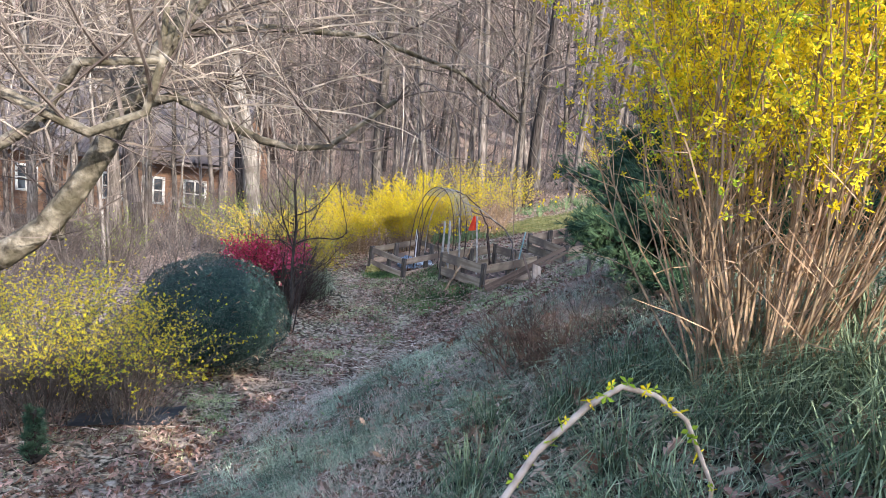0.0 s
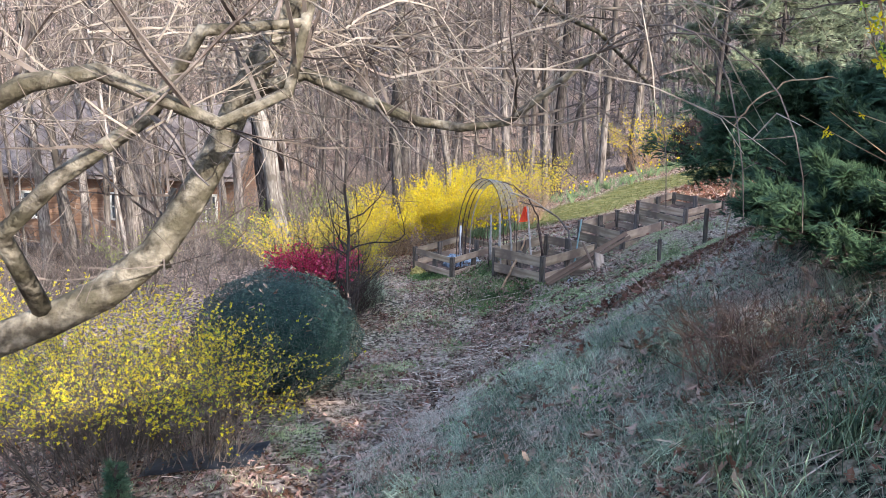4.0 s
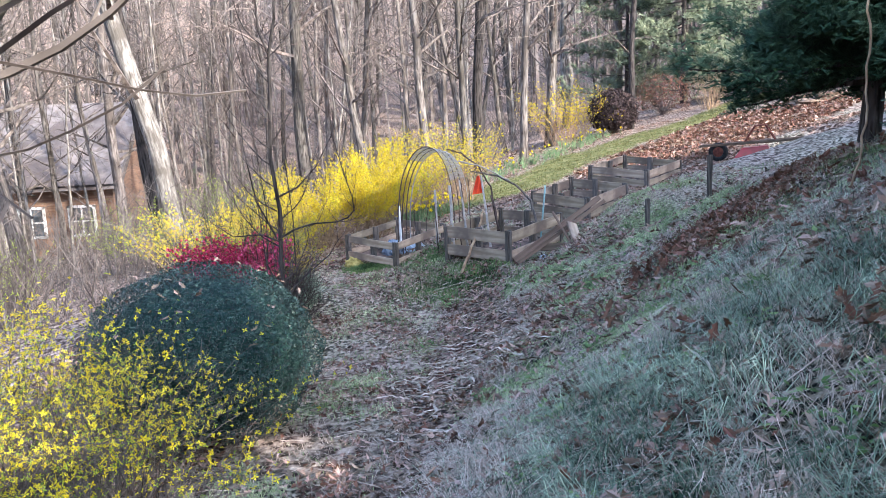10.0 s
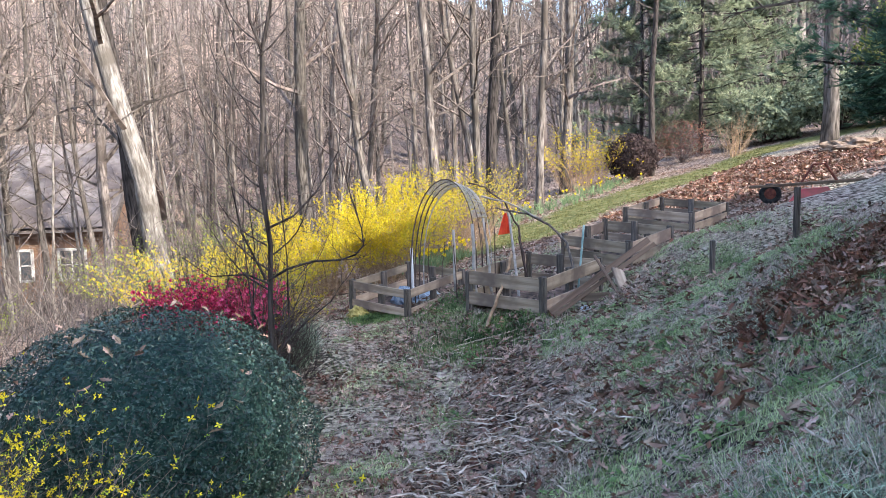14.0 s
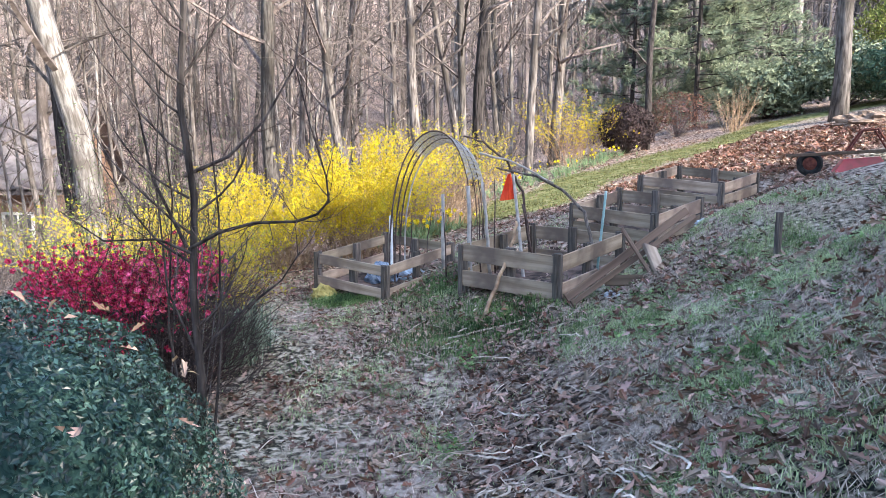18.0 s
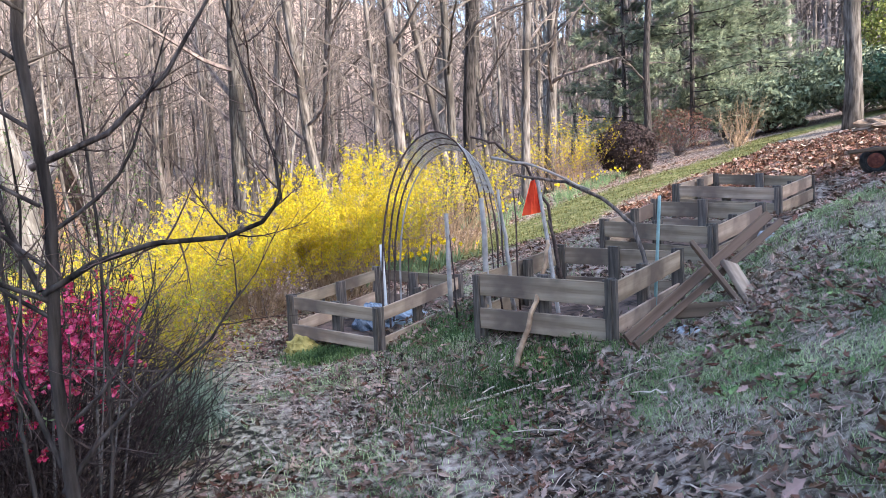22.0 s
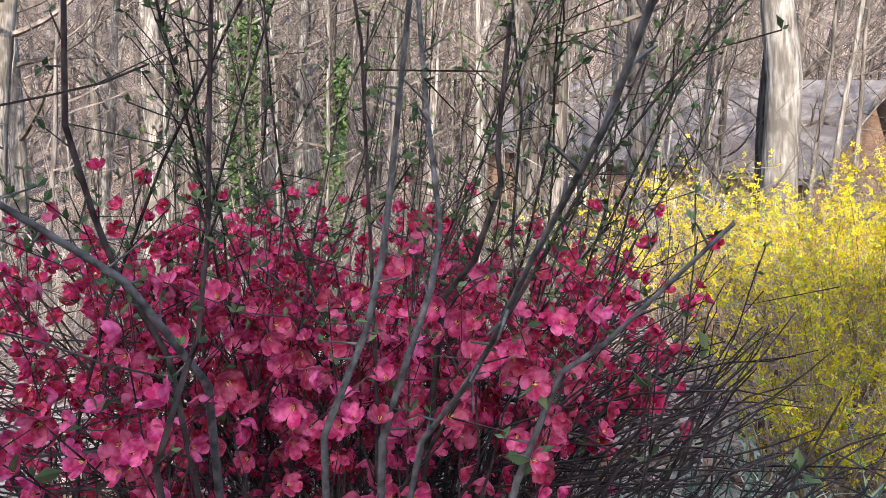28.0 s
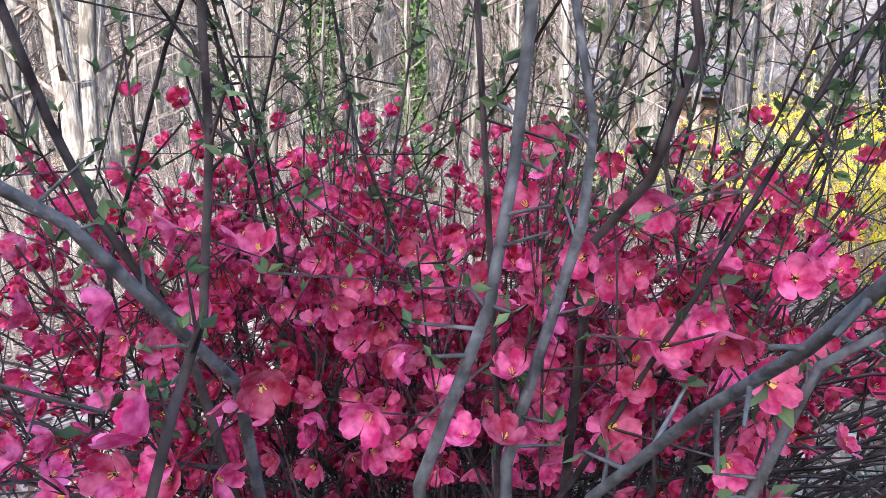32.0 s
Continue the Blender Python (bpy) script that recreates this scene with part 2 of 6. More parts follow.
# ---- mesh tools ----
class Acc:
    """Collects the faces of one mesh."""

    def __init__(self):
        self.v, self.f, self.m = [], [], []

    def face(self, pts, k=0):
        i = len(self.v)
        self.v.extend(pts)
        self.f.append(tuple(range(i, i + len(pts))))
        self.m.append(k)

    def tube(self, pts, radii, sides=5, k=0, cap=True):
        i0 = len(self.v)
        n = len(pts)
        side = None
        for j, p in enumerate(pts):
            d = (pts[min(j + 1, n - 1)] - pts[max(j - 1, 0)])
            d = d.normalized() if d.length > 1e-9 else Vector((0, 0, 1))
            if side is None:
                side = d.orthogonal().normalized()
            else:
                side = (side - d * side.dot(d))
                side = side.normalized() if side.length > 1e-6 else d.orthogonal().normalized()
            up = d.cross(side)
            r = radii[j]
            for q in range(sides):
                a = 2 * math.pi * q / sides
                self.v.append(p + side * (r * math.cos(a)) + up * (r * math.sin(a)))
        for j in range(n - 1):
            for q in range(sides):
                a, b = i0 + j * sides + q, i0 + j * sides + (q + 1) % sides
                self.f.append((a, b, b + sides, a + sides))
                self.m.append(k)
        if cap and radii[-1] > 0.004:
            self.f.append(tuple(i0 + (n - 1) * sides + q for q in range(sides)))
            self.m.append(k)
            self.f.append(tuple(i0 + q for q in reversed(range(sides))))
            self.m.append(k)

    def box(self, c, s, m=None, bevel=0.0, k=0):
        """A box of size s about c (turned by m), its long edges chamfered."""
        hx, hy, hz = s[0] / 2, s[1] / 2, s[2] / 2
        b = min(bevel, hy * 0.8, hz * 0.8)
        ring = [(-hy + b, -hz), (hy - b, -hz), (hy, -hz + b), (hy, hz - b), (hy - b, hz), (-hy + b, hz), (-hy, hz - b), (-hy, -hz + b)]
        i = len(self.v)
        m = m or Matrix.Identity(3)
        c = Vector(c)
        for x in (-hx, hx):
            for y, z in ring:
                self.v.append(c + m @ Vector((x, y, z)))
        for q in range(8):
            self.f.append((i + q, i + (q + 1) % 8, i + 8 + (q + 1) % 8, i + 8 + q))
            self.m.append(k)
        self.f.append(tuple(i + q for q in reversed(range(8))))
        self.f.append(tuple(i + 8 + q for q in range(8)))
        self.m.extend((k, k))

    def mesh(self, name, *mats, smooth=False):
        me = bpy.data.meshes.new(name)
        me.from_pydata([tuple(v) for v in self.v], [], self.f)
        for mt in mats:
            me.materials.append(mt)
        if len(mats) > 1:
            me.polygons.foreach_set("material_index", self.m)
        if smooth:
            me.polygons.foreach_set("use_smooth", [True] * len(me.polygons))
        me.update()
        return me


def part(name, acc, material, parent, label="", smooth=False, kind=""):
    mats = material if isinstance(material, tuple) else (material,)
    ob = new(name, acc.mesh(name, *mats, smooth=smooth))
    ob.parent = parent
    if label or kind:
        tagged(ob, label, kind=kind)
    return ob


def thing(name, place, label, category, group="", kind=""):
    ob = new(name)
    ob.matrix_world = Matrix.Translation(place)
    ob.empty_display_size = 0.1
    return tagged(ob, label, category, group, kind)


R = random.Random(5)


def rdir(rng, up=0.0):
    a, z = rng.uniform(0, 2 * math.pi), rng.uniform(-1, 1)
    q = math.sqrt(1 - z * z)
    v = Vector((q * math.cos(a), q * math.sin(a), z + up))
    return v.normalized()


def lerp(v, pts):
    if v <= pts[0][0]:
        return pts[0][1]
    for (a, p), (b, q) in zip(pts, pts[1:]):
        if v <= b:
            k = (v - a) / (b - a)
            return p + (q - p) * k * k * (3 - 2 * k)
    return pts[-1][1]


# ---- ground: a path below a grassy bank, a lawn strip beyond the beds, woods falling away and rising to a far hill ----
BASE = ((-6, .8), (1, .38), (4.5, .12), (6.5, .03), (11, -.2), (13.4, .0), (16, -.02), (20, -.1), (25, -.05), (32, .1), (45, -.6))
SLOPE = ((6, .6), (8.6, .58), (10.5, .5), (12, .37), (14.5, .25), (18, .21))
TOE = ((1, -.75), (4.5, -1.0), (6.2, -1.0), (8.5, -.3), (10.5, -.05), (12, .05), (14.5, -.9))


# front, left and right corner of each raised bed with the level of its foot there
BED_PLANS = (((-0.47, 13.76, 0.05), (-1.13, 14.36, 0.10), (0.27, 14.57, 0.16)), ((0.91, 12.57, 0.26), (0.23, 13.25, 0.28), (1.76, 13.42, 0.35)),
             ((2.3, 13.89, 0.55), (1.73, 14.78, 0.595), (3.0, 14.34, 0.70)), ((3.57, 14.96, 0.87), (2.92, 15.76, 0.94), (4.37, 15.61, 0.98)))
# levelled spots: the beds, and the one under the barrow
LEVELS = BED_PLANS[1:] + (((4.7, 14.5, 1.15), (5.05, 15.5, 1.19), (5.95, 13.95, 1.27)),)


def cut(x, y, z):
    """The slope dug down to the foot of each bed, easing out around it."""
    if not (0 < x < 7.5 and 11 < y < 17.5):
        return z
    for c, l, r in LEVELS:
        ax, ay, bx, by = l[0] - c[0], l[1] - c[1], r[0] - c[0], r[1] - c[1]
        det = ax * by - ay * bx
        u = ((x - c[0]) * by - (y - c[1]) * bx) / det
        v = ((y - c[1]) * ax - (x - c[0]) * ay) / det
        du = max(-u, u - 1, 0.0) * math.hypot(ax, ay)
        dv = max(-v, v - 1, 0.0) * math.hypot(bx, by)
        k = max(0.0, min(1.0, 1.12 - math.hypot(du, dv) / 0.75))
        level = c[2] + max(-0.3, min(1.3, u)) * (l[2] - c[2]) + max(-0.3, min(1.3, v)) * (r[2] - c[2])
        if z > level:
            z -= (z - level) * k * k * (3 - 2 * k)
    return z


def height(x, y):
    s, k = x - lerp(y, TOE), lerp(y, SLOPE)
    up = .5 * (s + math.sqrt(s * s + .05))
    if up > 3:
        up = 3 + (up - 3) * lerp(y, ((8, .45), (14, .9)))
    if up > 16:
        up = 16 + (up - 16) * .5
    z = lerp(y, BASE) + k * up
    d = -2.0 - x
    if d > 0:
        z -= .24 * (math.sqrt(d * d + .6) - .77) * lerp(d, ((0, 1), (14, 1), (30, .6)))
    r = math.hypot(x + 2, y - 10)
    if r > 46:
        z += lerp(math.atan2(x + 2, y - 10), ((-.25, .5), (.35, .3), (1.2, .3))) * (r - 46) - .0009 * min(r - 46, 250) ** 2
    z = cut(x, y, z)
    z += 0.035 * noise.noise((x * 1.3, y * 1.3, 0)) + 0.012 * noise.noise((x * 5, y * 5, 3))
    return z


def g3(x, y, dz=0.0):
    return Vector((x, y, height(x, y) + dz))


def lawn_mask(x, y):
    """1 on the mown strip that runs between the beds and the wood edge."""
    if x < 0.1 or y < 16 or y > 40:
        return 0.0
    e = min(y - lerp(x, ((0, 17.2), (2.5, 18.2), (4.7, 20.8), (6.5, 22.3), (12, 26.3))), lerp(x, ((0, 19), (2.5, 21.8), (4.5, 24.0), (7.5, 25.4), (12, 28.4))) - y, (x - 0.1) * 2) + 0.3 * noise.noise((x * 1.2, y * 1.2, 9))
    return max(0.0, min(1.0, e * 2.5))


def path_mask(x, y):
    """1 on the bare trodden track."""
    if y > 13.5:
        return 0.0
    mid = lerp(y, ((2, -0.2), (6, -0.75), (9, -0.25), (11, 0.25), (13, 0.6)))
    e = 1 - abs(x - mid) / 0.55 + 0.7 * noise.noise((x * 1.5, y * 0.8, 5))
    return max(0.0, min(1.0, e * 1.5))


def mulch_mask(x, y):
    """1 on the leaf-covered plot beyond the last bed."""
    u, v = (x - 7.5) * 0.75 + (y - 19.5) * 0.66, -(x - 7.5) * 0.66 + (y - 19.5) * 0.75
    e = 1 - max(abs(u + 0.2) / 4.8, abs(v - 0.35) / 2.1) + 0.15 * noise.noise((x, y, 2))
    return max(0.0, min(1.0, e * 4))


def bank_mask(x, y):
    """1 on the rough grass of the bank, thinning out uphill of the beds."""
    if x > 12 or y > 12:
        return 0.0
    e = min(x - lerp(y, TOE) - 0.2, 9.6 - y) + 0.35 * noise.noise((x * 1.6, y * 1.6, 31))
    return max(0.0, min(1.0, e * 2))


def steps(lo, hi, fine_lo, fine_hi, fine):
    xs = [fine_lo]
    while xs[-1] < fine_hi:
        xs.append(xs[-1] + fine)
    d = fine
    while xs[-1] < hi:
        d *= 1.13
        xs.append(xs[-1] + d)
    d = fine
    while xs[0] > lo:
        d *= 1.13
        xs.insert(0, xs[0] - d)
    return xs


gx, gy = steps(-420, 420, -4.5, 9, 0.11), steps(-250, 480, 1.5, 26, 0.11)
acc = Acc()
acc.v = [(x, y, height(x, y)) for y in gy for x in gx]
w = len(gx)
acc.f = [(j * w + i, j * w + i + 1, j * w + w + i + 1, j * w + w + i) for j in range(len(gy) - 1) for i in range(w - 1)]
acc.m = [0] * len(acc.f)


def ground_material():
    m = bpy.data.materials.new("ground_soil_grass_litter")
    m.use_nodes = True
    n, link = m.node_tree.nodes, m.node_tree.links.new
    p = n["Principled BSDF"]
    p.inputs["Roughness"].default_value = 0.95
    p.inputs["Specular IOR Level"].default_value = 0.15
    tc = n.new("ShaderNodeTexCoord").outputs["Object"]

    def tex(scale, detail=6):
        t = n.new("ShaderNodeTexNoise")
        t.inputs["Scale"].default_value, t.inputs["Detail"].default_value = scale, detail
        link(tc, t.inputs["Vector"])
        return t.outputs["Fac"]

    def ramp(fac, stops):
        r = n.new("ShaderNodeValToRGB")
        e = r.color_ramp.elements
        while len(e) < len(stops):
            e.new(0.5)
        for q, (pos, col) in zip(e, stops):
            q.position, q.color = pos, (*col, 1)
        link(fac, r.inputs["Fac"])
        return r.outputs["Color"]

    def mix(fac, a, b):
        r = n.new("ShaderNodeMixRGB")
        link(fac, r.inputs["Fac"])
        link(a, r.inputs["Color1"])
        link(b, r.inputs["Color2"])
        return r.outputs["Color"]

    litter = ramp(tex(14, 9), [(0.43, (0.045, 0.027, 0.02)), (0.5, (0.25, 0.172, 0.135)), (0.64, (0.52, 0.41, 0.33))])
    green = ramp(tex(22, 8), [(0.43, (0.04, 0.034, 0.022)), (0.52, (0.29, 0.245, 0.17)), (0.65, (0.58, 0.49, 0.38))])
    track = ramp(tex(18, 9), [(0.43, (0.032, 0.02, 0.015)), (0.52, (0.215, 0.15, 0.113)), (0.65, (0.45, 0.345, 0.275))])
    lawn = ramp(tex(6, 8), [(0.35, (0.08, 0.085, 0.025)), (0.55, (0.18, 0.18, 0.065)), (0.75, (0.32, 0.27, 0.14))])
    at = n.new("ShaderNodeAttribute")
    at.attribute_name = "zones"
    sp = n.new("ShaderNodeSeparateColor")
    link(at.outputs["Color"], sp.inputs["Color"])
    base = mix(ramp(tex(1.1, 5), [(0.42, (0, 0, 0)), (0.6, (1, 1, 1))]), litter, green)
    thatch = ramp(tex(26, 9), [(0.43, (0.012, 0.012, 0.008)), (0.52, (0.135, 0.112, 0.078)), (0.67, (0.4, 0.33, 0.25))])
    base = mix(at.outputs["Alpha"], base, thatch)
    base = mix(sp.outputs["Blue"], base, litter)
    base = mix(sp.outputs["Green"], base, track)
    base = mix(sp.outputs["Red"], base, lawn)
    link(base, p.inputs["Base Color"])
    b = n.new("ShaderNodeBump")
    b.inputs["Strength"].default_value, b.inputs["Distance"].default_value = 0.9, 0.04
    link(tex(30, 8), b.inputs["Height"])
    link(b.outputs["Normal"], p.inputs["Normal"])
    return m


me = acc.mesh("ground", ground_material(), smooth=True)
zones = me.color_attributes.new("zones", "FLOAT_COLOR", "POINT")
flat = []
for y in gy:
    for x in gx:
        wood = 1.0 if (x < -2.6 - 0.3 * noise.noise((x, y, 1)) or y > 34 or (y > 16.6 and y > max(18.7 + 0.74 * x, lerp(x, ((0, 19), (2.5, 21.8), (4.5, 24.0), (7.5, 25.4), (12, 28.4))))) or x > 30) else 0.0
        flat.extend((lawn_mask(x, y), path_mask(x, y), max(wood, mulch_mask(x, y)), bank_mask(x, y)))
zones.data.foreach_set("color", flat)
tagged(new("ground", me), "sloping garden ground of bare track, thin grass and leaf litter", "ground", kind="structure")


# ---- unseen house added uphill behind the walk (plain; throws shade over the path) ----
shade_up = thing("shade_caster_uphill", (11.3, 3.2, 2.4), "unseen plain stucco house shape added to shade the garden", "house")
shade_up.matrix_world = Matrix.Translation((11.3, 3.2, 2.4)) @ Matrix.Rotation(radians(64), 4, "Z")
a = Acc()
a.box((0, 0, 2.3), (8.0, 6, 6.8))
part("wall", a, STUCCO, shade_up)
a = Acc()
for q in (-1, 1):
    a.face([Vector((-4.2, q * 3.2, 5.6)), Vector((4.2, q * 3.2, 5.6)), Vector((4.2, 0, 6.2)), Vector((-4.2, 0, 6.2))])
    a.face([Vector((-4.2, q * 3.2, 5.75)), Vector((4.2, q * 3.2, 5.75)), Vector((4.2, 0, 6.35)), Vector((-4.2, 0, 6.35))])
part("roof", a, ROOF, shade_up)


# plain unseen shed added on the slope behind the start for its shade
shed = thing("shade_shed", g3(4.25, -0.86), "unseen plain stucco shed shape added to shade the low forsythia", "shed")
sz = 5.3 - height(4.25, -0.86)
shed.matrix_world = Matrix.Translation(g3(4.25, -0.86)) @ Matrix.Rotation(radians(44), 4, "Z")
a = Acc()
a.box((0, 0, sz / 2 - 0.3), (1.7, 1.4, sz + 0.4))
part("wall", a, STUCCO, shed)
a = Acc()
a.box((0, 0, sz - 0.05), (1.8, 1.5, 0.08))
part("roof", a, ROOF, shed)


# ---- woody plants ----
def grow(acc, p, d, length, r, rng, level, spread=0.7, gravity=0.0, kids=5, seg=6, bend=0.18, sides=5, tips=None, start=0.3, shrink=0.55, up=0.15):
    """A limb that tapers and wanders from p along d, with side limbs level times deep."""
    pts, rad = [p.copy()], [r]
    d = d.normalized()
    for j in range(seg):
        d = (d + rdir(rng) * bend + Vector((0, 0, up * 0.3 - gravity * (j / seg)))).normalized()
        p = p + d * (length / seg)
        pts.append(p.copy())
        rad.append(max(r * (1 - 0.8 * (j + 1) / seg), 0.0012))
        if tips is not None and level == 0:
            tips.append((p.copy(), d.copy()))
    acc.tube(pts, rad, sides if r > 0.02 else (4 if r > 0.006 else 3), cap=False)
    if level > 0:
        for _ in range(kids):
            u = rng.uniform(start, 0.97) * seg
            j = min(int(u), seg - 1)
            q = pts[j].lerp(pts[j + 1], u - j)
            dd = (pts[j + 1] - pts[j]).normalized()
            nd = (dd * (1 - spread) + rdir(rng, up) * spread).normalized()
            grow(acc, q, nd, length * shrink * rng.uniform(0.6, 1.1), max(rad[j] * 0.55, 0.0016), rng, level - 1, spread, gravity, max(kids - 1, 2),
                 max(seg - 1, 3), bend * 1.15, sides, tips, 0.15, shrink, up)


def wood_tree(seed, tall, r, first, bark, n_limbs=16, twigs=4, lean=0.03, limb=0.2):
    """Trunk and crown meshes of a bare woodland tree."""
    rng = random.Random(seed)
    trunk, crown = Acc(), Acc()
    pts, rad = [], []
    x = y = 0.0
    dx, dy = rng.uniform(-lean, lean), rng.uniform(-lean, lean)
    n = 14
    for j in range(n + 1):
        z = tall * j / n - 0.4
        pts.append(Vector((x, y, z)))
        flare = 1.35 if j == 0 else 1.0
        rad.append(max(r * flare * (1 - 0.85 * (j / n) ** 1.1), 0.012))
        x += (dx + rng.gauss(0, 0.042)) * tall / n
        y += (dy + rng.gauss(0, 0.042)) * tall / n
    trunk.tube(pts, rad, 8)
    for _ in range(n_limbs):
        u = rng.uniform(first / tall, 0.98) * n
        j = min(int(u), n - 1)
        p = pts[j].lerp(pts[j + 1], u - j)
        ang = rng.uniform(0, 2 * math.pi)
        d = Vector((math.cos(ang), math.sin(ang), rng.uniform(0.15, 1.0)))
        grow(crown, p, d, tall * limb * rng.uniform(0.5, 1.2), max(rad[j] * 0.38, 0.012), rng, 2, 0.6, 0.0, twigs, 6, 0.16, 4, None, 0.25, 0.5, 0.12)
    return trunk.mesh("trunk", bark, smooth=True), crown.mesh("crown", TWIG if bark is not BARK_DARK else TWIG, smooth=False)


VARIANTS = []
for seed, tall, r, first, bark, nl, tw in ((1, 17, .16, 3.0, BARK_GREY, 22, 4), (2, 19, .2, 3.5, BARK_GREY, 22, 4), (3, 15, .12, 3, BARK_GREY, 22, 4), (4, 18, .14, 2.6, BARK_DARK, 22, 4),
                                          (5, 13, .09, 2.5, BARK_GREY, 22, 4), (6, 20, .2, 3.5, BARK_PALE, 20, 4), (7, 7, .04, 1.0, BARK_GREY, 18, 4), (8, 6, .035, .7, BARK_GREY, 18, 4), (9, 9, .05, 1.5, BARK_PALE, 18, 4)):
    VARIANTS.append(wood_tree(seed, tall, r, first, bark, nl, tw))


def place_tree(k, x, y, s=1.0, turn=None, tilt=(0.0, 0.0), label="bare grey woodland tree with a bare twiggy crown", group="woodland trees"):
    t = thing("tree", (0, 0, 0), label, "tree", group)
    for nm, me in zip(("trunk", "crown"), VARIANTS[k]):
        ob = new(nm, me)
        ob.parent = t
    t.matrix_world = Matrix.Translation(g3(x, y, -0.05)) @ Euler((tilt[1], tilt[0], 0)).to_matrix().to_4x4() @ Matrix.Rotation(R.uniform(0, 6.28) if turn is None else turn, 4, "Z") @ Matrix.Scale(s, 4)
    return t


# single trees that stand out
place_tree(5, -4.6, 18.8, 1.0, 0.4, (-0.19, 0.0), "stout pale-barked tree leaning over the slope")
place_tree(3, -5.2, 19.6, 1.0, 1.4, (-0.12, 0.03), "dark-barked tree leaning beside a pale one")
place_tree(1, -10.2, 24.3, 1.1, 2.2, (-0.16, 0.0), "grey-barked tree leaning out over the slope")
place_tree(1, -8.6, 19.5, 0.9, 0.2, (-0.1, 0.0))
for x, y, r0, top in ((-18.2, 18.8, 0.2, 7.0), (-16.9, 20.6, 0.14, 6.0)):
    host = place_tree(3, x, y, 1.0, 0.3, (0, 0), "woodland tree with green ivy up its trunk")
    iv, rg = Acc(), random.Random(int(-x * 10))
    for _ in range(2600):
        ang, z = rg.uniform(0, 6.28), rg.uniform(0, top)
        q = Vector((math.cos(ang), math.sin(ang), 0)) * (r0 + rg.uniform(0, 0.16)) + Vector((0, 0, z))
        d = rdir(rg)
        sd = d.orthogonal().normalized()
        iv.face([q - d * 0.05, q + sd * 0.045, q + d * 0.05, q - sd * 0.045])
    part("ivy", iv, IVY, host, "glossy green ivy", kind="stuff")
place_tree(5, -22, 20.2, 1.3, 2.9, (0, 0), "tall white-barked woodland tree")
place_tree(5, -17.5, 26.0, 1.1, 0.9, (0, 0), "tall white-barked woodland tree")
place_tree(5, -14.0, 24.5, 0.9, 1.9, (0, 0), "tall white-barked woodland tree")
place_tree(0, 11.75, 24.6, 1.35, 0.5, (0.03, 0), "thick grey trunk at the top of the lawn")
place_tree(3, 7.5, 26.9, 0.75, 2.5, (0.02, 0), "forked dark tree at the lawn edge")
place_tree(4, 3.5, 24.6, 1.3, 0.1, (0.0, 0), "slim sunlit tree at the wood edge")
place_tree(3, 2.1, 23.5, 1.1, 1.1, (0.0, 0))
place_tree(0, 5.0, 27.5, 1.0, 3.1, (0.0, 0))
place_tree(2, 0.6, 22.6, 1.0, 4.0, (-0.05, 0))
place_tree(1, -2.6, 24.0, 0.9, 4.0, (0.02, 0))
for x, y, k, s in ((-6.2, 14.6, 7, 0.9), (-7.6, 17.0, 8, 1.0), (-9.5, 20.0, 4, 1.0), (-11.5, 22.0, 2, 1.0), (-8.0, 25.5, 0, 1.0), (-12.5, 27.0, 3, 1.0), (-10.0, 30.0, 4, 1.1), (-13.5, 31.5, 0, 0.9), (-6.0, 23.0, 8, 1.0),
                   (-15.5, 29.5, 5, 0.8), (-19.0, 30.5, 2, 1.0), (-21.5, 32.0, 4, 1.0), (-6.8, 20.8, 6, 1.0), (-4.4, 22.2, 7, 1.1), (-12.8, 18.0, 8, 1.0), (-9.0, 12.5, 7, 1.0), (-11.0, 15.5, 6, 1.0), (-16.0, 33.0, 3, 0.9), (-11.2, 26.5, 8, 1.0), (-13.2, 28.6, 6, 1.2), (-14.8, 31.0, 4, 0.9), (-12.0, 24.0, 7, 1.2), (-17.0, 28.0, 8, 1.1), (-10.8, 28.0, 2, 0.9), (-18.5, 33.2, 6, 1.3), (-9.4, 23.0, 8, 0.9), (-14.2, 33.5, 2, 0.8), (-20.0, 34.0, 7, 1.4), (-12.2, 34.0, 8, 1.3)):
    place_tree(k, x, y, s, None, (R.gauss(-0.04, 0.04), 0))
rng = random.Random(77)
count = 0
while count < 310:
    ang, dist = rng.uniform(-1.75, 0.95), rng.uniform(13, 62) ** 1.0
    x, y = -1.5 + dist * math.sin(ang), 9 + dist * math.cos(ang)
    if y < 6 and x > -8:
        continue
    edge = 1.2 + max(0.0, (y - 20) * 0.34)
    if y < 35 and x > -1.5 + (y - 17) * 0.55 and x < 16 + y * 0.2:
        continue
    if y < 21.5 and x > -4.0:
        continue
    if abs(x + 18) < 11 and abs(y - 38) < 6:
        continue
    if dist < 24 and rng.random() < 0.3 and x < -6:
        continue
    k = rng.choice((5, 5, 8, 8, 8, 4, 2) if x < -9 and y < 30 else (2, 4, 4, 5, 6, 6, 7, 8, 8, 8) if dist < 30 else (0, 1, 2, 2, 3, 4, 4, 4, 5, 5, 6, 6, 7, 7, 8, 8, 8))
    place_tree(k, x, y, rng.uniform(0.8, 1.25), None, (rng.gauss(-0.02, 0.075), rng.gauss(0, 0.06)),
               "bare young woodland tree with fine twigs" if k >= 6 else "bare grey woodland tree with a bare twiggy crown")
    count += 1

